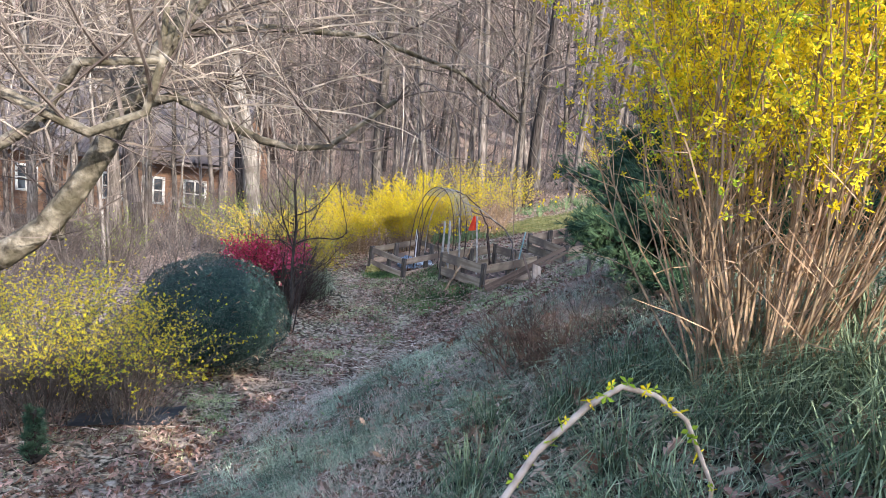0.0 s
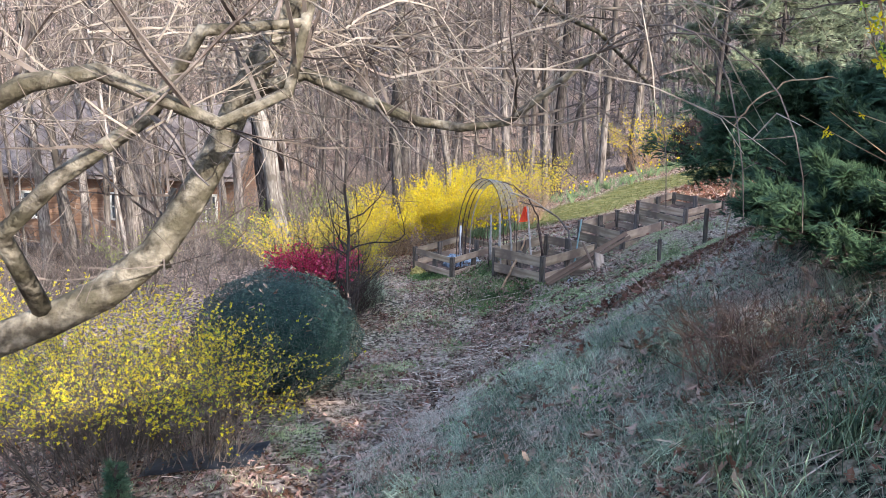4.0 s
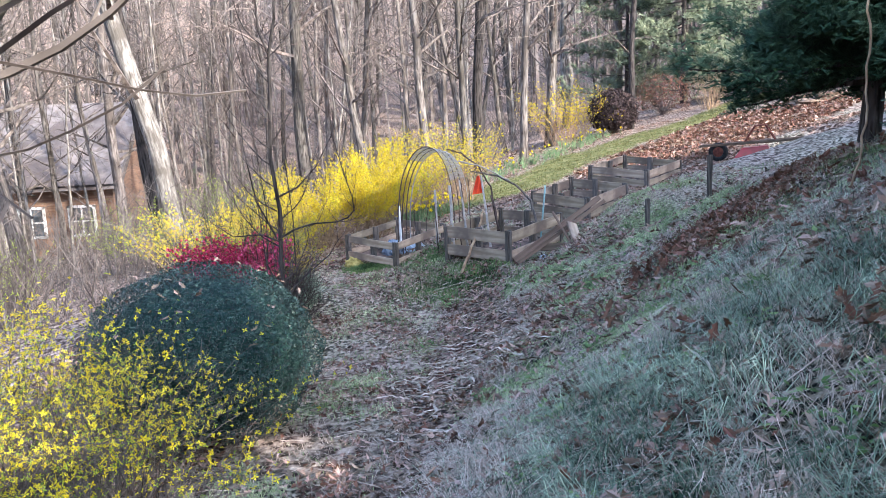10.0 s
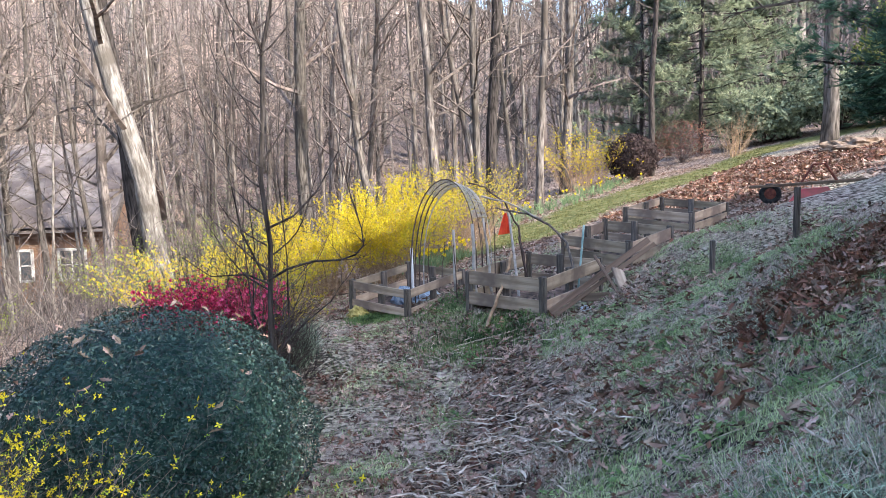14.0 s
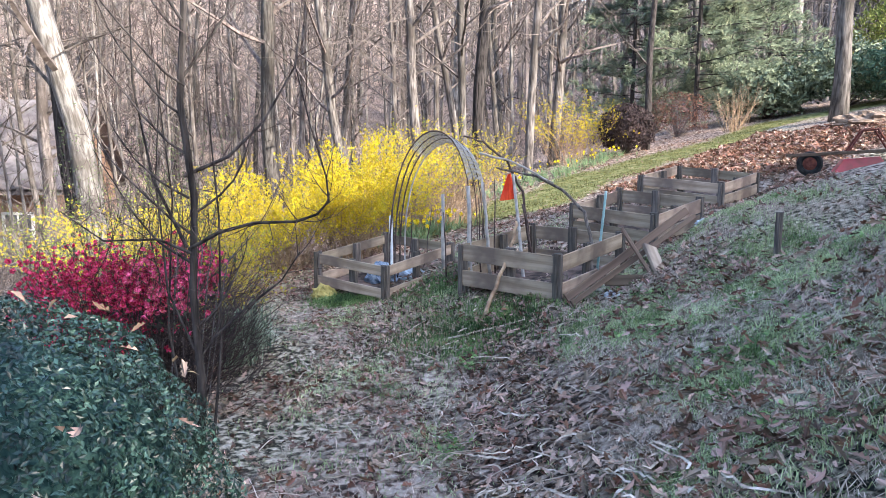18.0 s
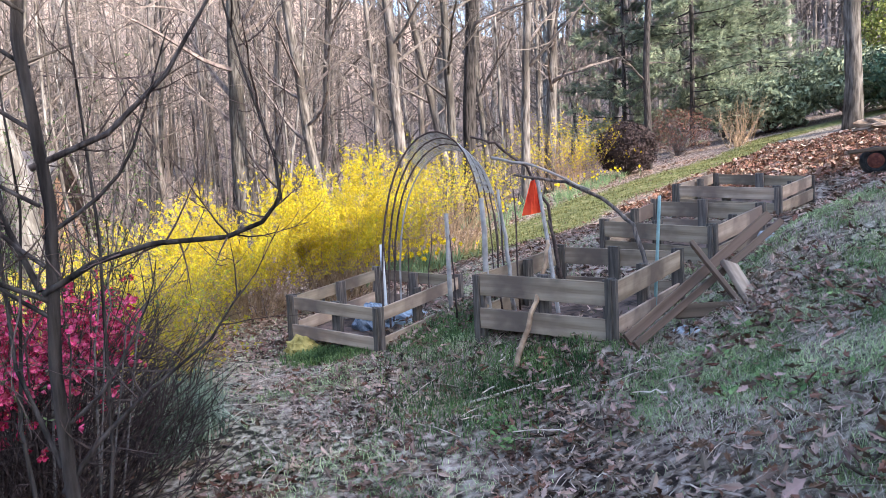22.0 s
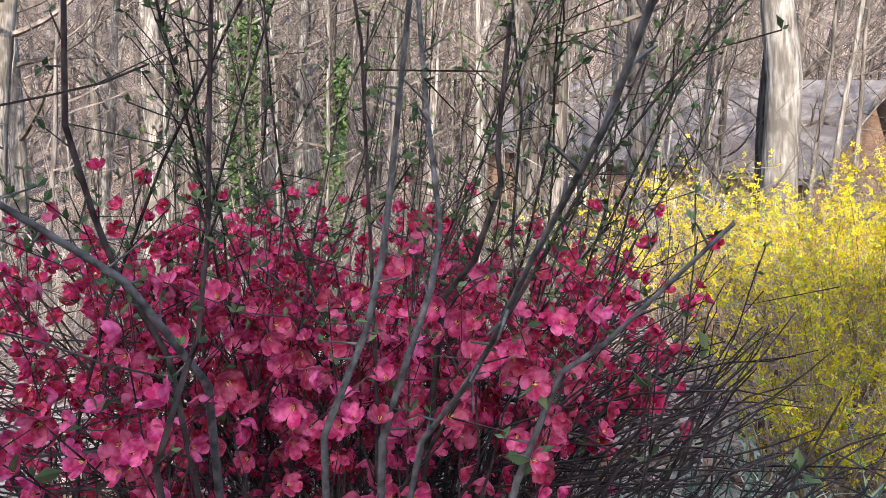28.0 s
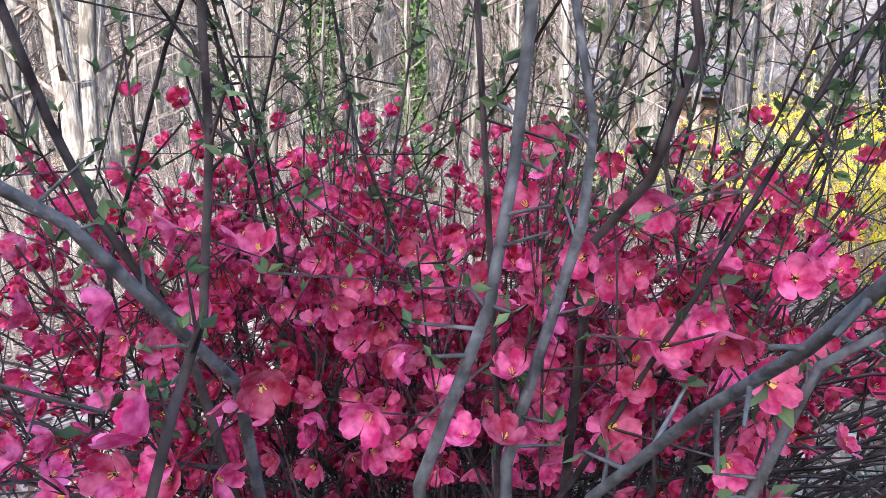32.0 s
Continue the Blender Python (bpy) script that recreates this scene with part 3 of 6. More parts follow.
# the far wood on the hill: too many to count
a = Acc()
rng = random.Random(12)
for _ in range(2300):
    ang, dist = rng.uniform(-2.0, 1.3), 48 + 110 * rng.random() ** 1.3
    x, y = -1.5 + dist * math.sin(ang), 9 + dist * math.cos(ang)
    p = g3(x, y, -0.3)
    hgt, r = rng.uniform(10, 19), rng.uniform(0.07, 0.2)
    top = p + Vector((rng.gauss(0, .8), rng.gauss(0, .8), hgt))
    mid = p.lerp(top, 0.5) + Vector((rng.gauss(0, .2), rng.gauss(0, .2), 0))
    a.tube([p, mid, top], [r, r * 0.7, 0.02], 4, cap=False)
    for _ in range(13):
        q = p.lerp(top, rng.uniform(0.2, 0.97))
        d = rdir(rng, 0.5)
        e = q + d * rng.uniform(1.5, 4)
        a.tube([q, e], [0.045, 0.012], 3, cap=False)
        for _ in range(3):
            s0 = q.lerp(e, rng.uniform(0.3, 1))
            a.tube([s0, s0 + rdir(rng, 0.4) * rng.uniform(0.6, 1.6)], [0.02, 0.008], 3, cap=False)
tagged(new("far_wood", a.mesh("far_wood", FAR_BARK)), "distant bare wood on the facing hillside", "trees", kind="stuff")


# tangle of brush and bramble stems on the wooded slope
a = Acc()
rng = random.Random(19)
for _ in range(2600):
    ang, dist = rng.uniform(-1.7, 0.75), 7 + 32 * rng.random()
    x, y = -1.0 + dist * math.sin(ang), 9 + dist * math.cos(ang)
    if x > -3.6 and y < 20.5 or lawn_mask(x, y) > 0 or (x > -1 + (y - 17) * 0.5 and y < 36) or y < 6:
        continue
    p = g3(x, y, -0.05)
    for _ in range(4):
        d = Vector((rng.gauss(0, .45), rng.gauss(0, .45), 1)).normalized()
        l = rng.uniform(0.5, 2.2)
        q = p + d * l * 0.55
        e = q + (d + rdir(rng) * 0.5 + Vector((0, 0, -0.2))).normalized() * l * 0.5
        a.tube([p, q, e], [0.008, 0.006, 0.002], 3, cap=False)
        for _ in range(3):
            s0 = q.lerp(e, rng.random())
            a.tube([s0, s0 + rdir(rng, 0.3) * rng.uniform(0.15, 0.5)], [0.004, 0.0015], 3, cap=False)
tagged(new("brush", a.mesh("brush", FAR_BARK)), "tangle of bare brush stems on the wooded slope", "brush", kind="stuff")


# ---- shrubs ----
def blossom(acc, p, d, s, rng, petals=4, k=0):
    """A small open flower of pointed petals."""
    side = d.orthogonal().normalized()
    up = d.cross(side)
    a0 = rng.uniform(0, 6.28)
    for q in range(petals):
        a1 = a0 + 2 * math.pi * q / petals
        o = side * math.cos(a1) + up * math.sin(a1)
        t = d.cross(o)
        acc.face([p, p + o * s * 0.55 + t * s * 0.26 + d * s * 0.22, p + o * s + d * s * 0.12, p + o * s * 0.55 - t * s * 0.26 + d * s * 0.22], k)


def forsythia(place, wide, tall, canes, label, seed, size=0.016, density=1.0, lit=0.35, arch=0.5, stem=TWIG_TAN, flower=YELLOW, twig_level=1, deep=None, single=False, foot=0.5, thick=1.0, twig=2, power=1.4, green=0.1, name="forsythia", shoot=1.0, floor=0.0):
    """A many-caned shrub with arching stems, strewn with yellow flowers towards the tips."""
    rng = random.Random(seed)
    t = thing(name, place, label, "shrub", "forsythia shrubs" if name == "forsythia" else "leafing shrubs")
    stems, fl, bud, tws = Acc(), Acc(), Acc(), Acc()
    deep = deep or wide
    for _ in range(canes):
        if single:
            stems = Acc()
        a0 = rng.uniform(0, 6.28)
        o = Vector((math.cos(a0) * wide, math.sin(a0) * deep, 0))
        root = o * rng.uniform(0.02, foot)
        reach = rng.uniform(0.15, 1.0)
        h = tall * rng.uniform(0.55, 1.05)
        pts, rad = [], []
        wob = rdir(rng) * 0.06 * tall
        n = 9
        for j in range(n + 1):
            u = j / n
            p = root + o * reach * (u ** power) * 0.9 + Vector((0, 0, h * (u - arch * 0.42 * reach * u * u * u))) + wob * math.sin(u * 5)
            pts.append(p)
            rad.append(0.0055 * thick * rng.uniform(0.85, 1.15) * (1 - 0.85 * u ** 0.8) * (0.7 + tall * 0.2))
        stems.tube(pts, rad, 4, cap=False)
        sub = [(pts[j], (pts[min(j + 1, n)] - pts[j - 1]).normalized(), rad[j], j / n) for j in range(2, n + 1)]
        spurs = []
        for p, d, r, u in sub:
            for _ in range(twig if twig_level else 0):
                e = p + (d * 0.6 + rdir(rng, 0.3) * 0.7) * tall * rng.uniform(0.08, 0.22) * shoot
                (tws if single else stems).tube([p, p.lerp(e, 0.5) + rdir(rng) * 0.01, e], [r * 0.6, r * 0.45, 0.001], 3, cap=False)
                spurs.append((p, e, u))
        for j in range(n):
            spurs.append((pts[j], pts[j + 1], (j + 0.5) / n))
        if single:
            part("cane", stems, stem, t)
        for p, e, u in spurs:
            if u < lit * rng.uniform(0.6, 1.2):
                continue
            ln = (e - p).length
            for _ in range(int(ln / 0.035 * density * min(1.0, 0.35 + u) + rng.random())):
                q = p.lerp(e, rng.random()) + rdir(rng) * size * 0.7
                if q.z < floor * rng.uniform(0.75, 1.25):
                    continue
                d = rdir(rng, -0.2)
                if rng.random() > green:
                    blossom(fl, q, d, size * rng.uniform(0.7, 1.25), rng)
                else:
                    blossom(bud, q, rdir(rng, 0.6), size * 0.8, rng, 3)
    if single:
        part("side_shoot_thicket", tws, stem, t, "fine tan side shoots", kind="stuff")
    else:
        part("stem_thicket", stems, stem, t, "tan arching canes", kind="stuff")
    if fl.f:
        part("blossoms", fl, flower, t, "clear yellow blossoms", kind="stuff")
    part("bud_spray", bud, BUD_GREEN, t, "fresh green leaf buds", kind="stuff")
    return t


# the tall one by the start, the low one in front of the clipped ball, the long hedge, and the one at the wood edge
forsythia(g3(1.88, 3.85, -0.05), 1.25, 2.85, 140, "tall forsythia shrub with brown canes and sparse yellow blossom on top", 3, 0.0205, 1.45, 0.3, 0.2, single=True, foot=0.2, thick=0.85, twig=3, power=0.95, green=0.38, shoot=0.62, floor=0.86)
forsythia(g3(-2.72, 6.9, -0.05), 1.15, 1.35, 190, "low forsythia with arching canes and scattered yellow blossom", 4, 0.013, 0.5, 0.5, 0.75, stem=TWIG, single=True, twig=3, green=0.35, floor=0.52)
forsythia(g3(-2.0, 6.95, -0.05), 0.95, 1.2, 95, "low forsythia with arching canes and scattered yellow blossom", 6, 0.0135, 0.38, 0.45, 0.8, stem=TWIG, single=True, twig=2, green=0.35, foot=0.3, floor=0.48)
forsythia(g3(-4.3, 8.3, -0.05), 1.2, 1.6, 70, "loose yellow forsythia on the slope edge", 14, 0.018, 0.5, 0.4, 0.7, stem=TWIG, flower=YELLOW_FAR)
HEDGE = ((-0.75, 16.75, 0.9, 1.65, 110, 2.1, 0.6), (-1.65, 16.3, 1.0, 1.42, 100, 1.55, 0.5), (-2.5, 15.4, 0.95, 1.15, 90, 0.75, 0.35), (-2.25, 14.3, 0.7, 0.95, 85, 0.55, 0.2), (-1.95, 13.4, 0.5, 0.8, 60, 0.45, 0.15),
         (-3.5, 15.6, 1.1, 1.15, 70, 0.5, 0.3), (-0.2, 18.4, 1.0, 1.7, 80, 0.9, 0.7), (0.85, 19.3, 1.05, 1.85, 100, 0.5, 0.9))
for q, (x, y, wd, tl, n, dens, bare) in enumerate(HEDGE):
    forsythia(g3(x, y, -0.05), wd, tl, n, "dense forsythia hedge in full yellow blossom" if q < 6 else "forsythia with yellow blossom and bare lower stems", 30 + q, 0.0175 if q < 5 else 0.02,
              dens, 0.15, 0.45, flower=YELLOW_FAR, twig=3, thick=1.2, green=0.1 if q < 3 else 0.25, shoot=0.8, floor=bare)
forsythia(g3(5.45, 27.2, -0.05), 1.4, 1.9, 110, "forsythia with thin yellow blossom at the wood edge", 41, 0.032, 0.16, 0.4, 0.4, flower=YELLOW_FAR)


for q, (x, y) in enumerate(((-5.0, 18.2), (-6.3, 20.4), (-3.9, 20.6), (-8.2, 18.6))):
    forsythia(g3(x, y, -0.05), 1.0, 1.5, 60, "thin wild shrub just coming into green leaf", 80 + q, 0.02, 0.35, 0.35, 0.5, stem=TWIG, flower=BUD_GREEN, green=1.0, name="leafing_shrub")
SPRAY = ((0.924, 2.692, 1.84), (0.995, 2.706, 1.973), (1.093, 2.722, 2.081), (1.167, 2.759, 2.121), (1.25, 2.791, 2.1), (1.334, 2.819, 2.04), (1.421, 2.842, 1.881), (1.521, 3.042, 1.281))
spray = thing("forsythia_spray", (1.0, 2.9, 1.7), "sunlit arching forsythia shoot with a few yellow blossoms", "branch", "forsythia shrubs")
rng = random.Random(15)
line = [Vector(q) - Vector((1.0, 2.9, 1.7)) for q in SPRAY]
a = Acc()
fine = []
for q in range(len(line) - 1):
    for j in range(5):
        fine.append(line[q].lerp(line[q + 1], j / 5))
a.tube(fine, [0.0085 - 0.004 * j / len(fine) for j in range(len(fine))], 6)
part("shoot", a, STRAW, spray, smooth=True)
fl, bud = Acc(), Acc()
for j in range(2, len(fine), 2):
    for _ in range(2):
        blossom(fl if rng.random() < 0.5 else bud, fine[j] + rdir(rng, 0.3) * 0.012, rdir(rng, 0.3), rng.uniform(0.012, 0.024), rng, 4)
part("blossoms", fl, YELLOW, spray, kind="stuff")
part("bud_spray", bud, BUD_GREEN, spray, kind="stuff")


def leaf_ball(name, place, size, n, leaf, material, label, category, seed, shell=0.3, lumps=0.08, core=None, group=""):
    """A rounded shrub of many small leaves round a dark core of twigs."""
    rng = random.Random(seed)
    t = thing(name, place, label, category, group)
    lv, tw = Acc(), Acc()
    sx, sy, sz = size
    for _ in range(n):
        d = rdir(rng)
        if d.z < -0.75:
            continue
        k = 1 + lumps * noise.noise((d.x * 3 + seed, d.y * 3, d.z * 3)) + 0.35 * lumps * noise.noise((d.x * 9, d.y * 9, d.z * 9 + seed)) - shell * rng.random() ** 2.5
        p = Vector((d.x * sx * k, d.y * sy * k, sz + d.z * sz * k))
        o = (d + rdir(rng) * 0.9).normalized()
        s1 = o.orthogonal().normalized()
        s1 = (s1 * math.cos(rng.uniform(0, 6.28)) + o.cross(s1) * math.sin(rng.uniform(0, 6.28))).normalized()
        s2 = o.cross(s1).normalized()
        l = leaf * rng.uniform(0.7, 1.3)
        lv.face([p - s1 * l, p + s2 * l * 0.5 + o * l * 0.15, p + s1 * l, p - s2 * l * 0.5 + o * l * 0.15])
    for _ in range(60):
        d = rdir(rng, 0.5)
        e = Vector((d.x * sx, d.y * sy, max(sz + d.z * sz * 0.9, 0.1))) * 0.9
        tw.tube([Vector((rng.uniform(-.05, .05), rng.uniform(-.05, .05), 0)), e * 0.5 + Vector((0, 0, 0.1)), e], [0.012, 0.008, 0.003], 3, cap=False)
    part("stem_thicket", tw, core or TWIG_DARK, t, kind="stuff")
    part("foliage", lv, material, t, kind="stuff")
    return t


box = leaf_ball("boxwood", g3(-1.92, 8.6, -0.06), (0.78, 0.78, 0.62), 74000, 0.0095, LEAF_BOX, "clipped round boxwood with dark blue-green leaves and fallen leaves on top", "shrub", 8, 0.36, 0.12)
# closed shell under the leaves, coloured dark for the shade inside the ball
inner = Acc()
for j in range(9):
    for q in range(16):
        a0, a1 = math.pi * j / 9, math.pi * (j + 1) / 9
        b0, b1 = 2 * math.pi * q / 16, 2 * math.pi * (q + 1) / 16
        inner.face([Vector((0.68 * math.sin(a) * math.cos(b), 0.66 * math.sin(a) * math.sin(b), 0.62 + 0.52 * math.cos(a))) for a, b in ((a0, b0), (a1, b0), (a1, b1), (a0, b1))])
part("shaded_heart", inner, mat("box_inner_shade", (0.012, 0.03, 0.025), (0.03, 0.06, 0.05), 30, bump=0.8), box, "dark inner shell standing in for the shade between the leaves")
leaf_ball("dark_shrub", g3(6.95, 26.9, -0.05), (0.75, 0.8, 0.72), 7000, 0.045, DARK_LEAF, "dark purple-brown leafless rounded shrub at the lawn edge", "shrub", 9, 0.5, 0.2)
leaf_ball("rust_shrub", g3(9.4, 29.0, -0.05), (0.95, 0.9, 0.72), 2600, 0.03, RUST, "rust-red twiggy rounded shrub at the lawn edge", "shrub", 10, 0.45, 0.3, core=TWIG)
# ---- juniper on the bank ----
def juniper(place, limbs, reach, lift, label, seed, material, tuft=0.1, per=26, z0=0.3, top=2.5, aim=None, name="juniper", taper=0.55, ends=()):
    rng = random.Random(seed)
    t = thing(name, place, label, "shrub", "junipers")
    wood, fo = Acc(), Acc()
    if top > 1:
        wood.tube([Vector((0, 0, -0.2)), Vector((0.05, 0, top * 0.5)), Vector((0, 0.05, top))], [0.09, 0.07, 0.02], 7)
    for i in range(-len(ends), limbs):
        a0 = rng.uniform(0, 6.28) if aim is None else rng.gauss(aim, 0.8)
        z = z0 + (top - z0) * (i / limbs)
        ln = reach * (1 - taper * i / limbs) * rng.uniform(0.75, 1.1)
        p = Vector((0, 0, z))
        d = Vector((math.cos(a0), math.sin(a0), lift * rng.uniform(0.3, 1.2))).normalized()
        if i < 0:
            p = Vector((0, 0, 0.75))
            d = Vector(ends[i]) - Vector(place) - p
            ln, d = d.length, (d + Vector((0, 0, -0.12))).normalized()
        pts = [p]
        n = 8
        for j in range(n):
            d = (d + rdir(rng) * 0.12 + Vector((0, 0, 0.03))).normalized()
            p = p + d * ln / n
            pts.append(p)
        wood.tube(pts, [0.03 * (1 - 0.1 * j) for j in range(n + 1)], 4, cap=False)
        for j in range(2, n + 1):
            for _ in range(per):
                q = pts[j] + rdir(rng) * min(ln, 1.2 if i < 0 else 9) * 0.16 * rng.random() + Vector((0, 0, ln * 0.03))
                o = (d * 0.7 + rdir(rng, 0.25) * 0.8).normalized()
                for _ in range(7):
                    dd = (o + rdir(rng) * 0.4).normalized()
                    e = q + dd * tuft * rng.uniform(0.6, 1.3)
                    sd = dd.orthogonal().normalized() * tuft * 0.055
                    fo.face([q - sd, q + sd, e + sd * 0.4, e - sd * 0.4])
    part("branchwork", wood, BARK_DARK, t, kind="stuff")
    part("foliage", fo, material, t, "feathery dark green foliage", kind="stuff")
    return t


juniper(g3(3.0, 8.9, -0.1), 80, 1.1, -0.02, "spreading dark green juniper on the bank", 21, JUNIPER, 0.062, 70, 0.55, 1.4, taper=0.5, ends=((1.6, 9.0, 2.3), (1.95, 9.0, 2.3), (2.0, 9.5, 2.5), (2.0, 8.6, 2.25)))
juniper(g3(4.2, 8.3, -0.1), 80, 1.5, 0.1, "spreading dark green juniper on the bank", 26, JUNIPER, 0.075, 56, 0.35, 1.15, taper=0.5)
juniper(g3(2.6, 6.3, -0.1), 44, 1.15, 0.15, "low sprawling grey-green juniper on the bank", 22, JUNIPER, 0.07, 34, 0.1, 0.6, name="low_juniper")
juniper(g3(2.05, 5.75, -0.08), 36, 0.8, 0.1, "low sprawling dark green juniper on the bank", 27, JUNIPER, 0.06, 34, 0.06, 0.45, name="low_juniper")
juniper(g3(2.4, 7.1, -0.08), 34, 0.55, 0.02, "low sprawling grey-green juniper on the bank", 23, JUNIPER_LOW, 0.05, 28, 0.05, 0.15, name="low_juniper")


for x, y, rc, tp, sd in ((11.2, 31.6, 3.0, 8.5, 71), (13.4, 33.5, 3.2, 10.0, 72), (10.0, 34.5, 2.8, 9.0, 73), (15.8, 35.0, 3.0, 9.0, 74)):
    juniper(g3(x, y, -0.1), 60, rc, -0.12, "tall dark green hemlock at the top of the lawn", sd, EVERGREEN, 0.24, 12, 0.6, tp, name="hemlock")
for x, y, sx, sz, m in ((14.6, 28.4, 1.7, 1.0, EVERGREEN), (15.6, 26.4, 1.8, 0.9, JUNIPER_LOW), (12.6, 29.4, 1.2, 0.8, EVERGREEN), (18.9, 31.2, 1.7, 2.1, mat("yellow_green_leaf", (0.13, 0.15, 0.035), (0.32, 0.33, 0.10), 2, bump=0, island=0.3))):
    leaf_ball("evergreen_shrub", g3(x, y, -0.05), (sx, sx, sz), 6000, 0.08, m, "broad-leaved evergreen shrub at the top of the lawn", "shrub", int(x * 10), 0.6, 0.35, group="evergreen shrubs")


def twiggy(name, place, n, wide, tall, label, seed, material=TWIG_TAN, level=1, r=0.006, lean=0.5):
    rng = random.Random(seed)
    t = thing(name, place, label, "shrub")
    for _ in range(n):
        a0 = rng.uniform(0, 6.28)
        o = Vector((math.cos(a0), math.sin(a0), 0)) * rng.random() * wide * 0.3
        d = Vector((math.cos(a0) * lean * rng.random(), math.sin(a0) * lean * rng.random(), 1)).normalized()
        a = Acc()
        grow(a, o, d, tall * rng.uniform(0.5, 1.1), r, rng, level, 0.55, 0.0, 4, 5, 0.2, 3)
        part("stem", a, material, t)
    return t


twiggy("dead_shrub", g3(1.3, 5.05, -0.05), 90, 1.3, 0.36, "low brown shrub of dead twigs on the bank", 24, mat("dead_twig", (0.09, 0.052, 0.038), (0.27, 0.18, 0.125), 15, bump=0, island=0.4), 2, 0.004, 1.5)
twiggy("dry_canes", g3(10.4, 27.4, -0.05), 44, 1.0, 1.5, "pale dry canes standing at the lawn edge", 25, TWIG_TAN, 1, 0.009, 0.7)


# ---- the pale-limbed tree that leans in over the path ----
limb_tree = thing("leaning_tree", g3(-3.2, 4.6, 0), "smooth grey-barked tree leaning over the path with bare drooping twigs", "tree")
base = Vector(limb_tree.matrix_world.translation)
trunk, twg = Acc(), Acc()
rng = random.Random(31)
main = [Vector(v) - base for v in ((-3.2, 3.9, -0.6), (-2.85, 3.9, 0.4), (-2.4, 3.95, 1.2), (-2.0, 4.0, 1.58), (-1.64, 4.1, 1.75), (-1.43, 4.2, 1.83), (-1.28, 4.29, 1.91), (-1.11, 4.34, 2.05), (-1.0, 4.38, 2.22), (-0.9, 4.42, 2.41), (-0.82, 4.44, 2.6), (-0.63, 4.5, 2.95), (-0.4, 4.56, 3.3))]
trunk.tube(main, [0.1, 0.085, 0.072, 0.066, 0.06, 0.058, 0.06, 0.056, 0.053, 0.052, 0.047, 0.042, 0.032], 12)
arms = (((-1.64, 4.1, 1.75), (-1.75, 3.8, 2.3), (-1.2, 3.81, 2.6), (-1.05, 3.9, 2.64), (-0.76, 4.05, 2.5), (-0.57, 4.13, 2.6), (-0.48, 4.16, 2.95), 0.036),
        ((-1.43, 4.2, 1.83), (-1.45, 4.02, 2.15), (-1.24, 3.99, 2.33), (-1.0, 4.1, 2.52), (-0.8, 4.04, 2.77), (-0.52, 4.15, 2.81), (-0.5, 4.15, 3.1), 0.034),
        ((-0.82, 4.44, 2.6), (-0.6, 4.47, 2.68), (-0.35, 4.48, 2.575), (-0.2, 4.48, 2.52), (-0.05, 4.48, 2.5), (0.11, 4.46, 2.52), (0.4, 4.44, 2.75), 0.026),
        ((-2.0, 4.0, 1.58), (-2.05, 3.7, 2.0), (-1.85, 3.5, 2.35), (-1.6, 3.4, 2.7), (-1.4, 3.4, 3.0), (-1.2, 3.3, 3.4), 0.042),
        ((-2.4, 3.95, 1.2), (-2.5, 3.4, 1.9), (-2.3, 3.0, 2.4), (-1.9, 2.8, 2.8), (-1.5, 2.6, 3.3), 0.05), ((-1.11, 4.34, 2.02), (-1.14, 4.5, 1.98), (-1.16, 4.55, 2.1), (-1.13, 4.56, 2.26), 0.026),
        ((-0.63, 4.5, 2.95), (-0.3, 4.8, 3.05), (0.1, 5.2, 3.1), (0.6, 5.8, 3.0), (1.0, 6.3, 2.75), 0.022))
for *v, r in arms:
    pts = [Vector(q) - base for q in v]
    nn = len(pts) - 1
    trunk.tube(pts, [r * (1 - 0.6 * q / nn) for q in range(nn + 1)], 8)
    for _ in range(10):
        j = rng.randrange(1, nn)
        p = pts[j].lerp(pts[j + 1], rng.random())
        grow(twg, p, rdir(rng, 0.5), rng.uniform(0.4, 0.9), r * 0.26, rng, 2, 0.5, 0.0, 4, 6, 0.14, 4, None, 0.2, 0.6, 0.22)
for p in (main[10], main[11], main[12], main[12]):
    for _ in range(5):
        d = Vector((rng.uniform(0.5, 1), rng.uniform(0.0, 1.0), rng.uniform(0.15, 0.5)))
        grow(twg, p, d, rng.uniform(0.9, 1.7), 0.008, rng, 2, 0.45, 0.1, 4, 8, 0.08, 4, None, 0.25, 0.5, 0.05)
for x0, y0, z0 in ((0.75, 3.9, 2.7), (0.95, 4.0, 2.66), (0.58, 4.1, 2.72)):
    p0, p2 = Vector((0.4, 4.44, 2.75)) - base, Vector((x0, y0, z0 - 0.45)) - base
    p1 = Vector((x0 - 0.02, y0, z0 + 0.3)) - base
    e = [p0 * (1 - u) ** 2 + p1 * 2 * u * (1 - u) + p2 * u * u + rdir(rng) * 0.008 for u in (q / 9 for q in range(10))]
    twg.tube(e, [0.004 - 0.00028 * q for q in range(10)], 5, cap=False)
    for q in range(3, 9):
        grow(twg, e[q], rdir(rng, -0.3), rng.uniform(0.05, 0.2), 0.0016, rng, 0, 0.5, 0.1, 2, 4, 0.15, 3)
pale = Acc()
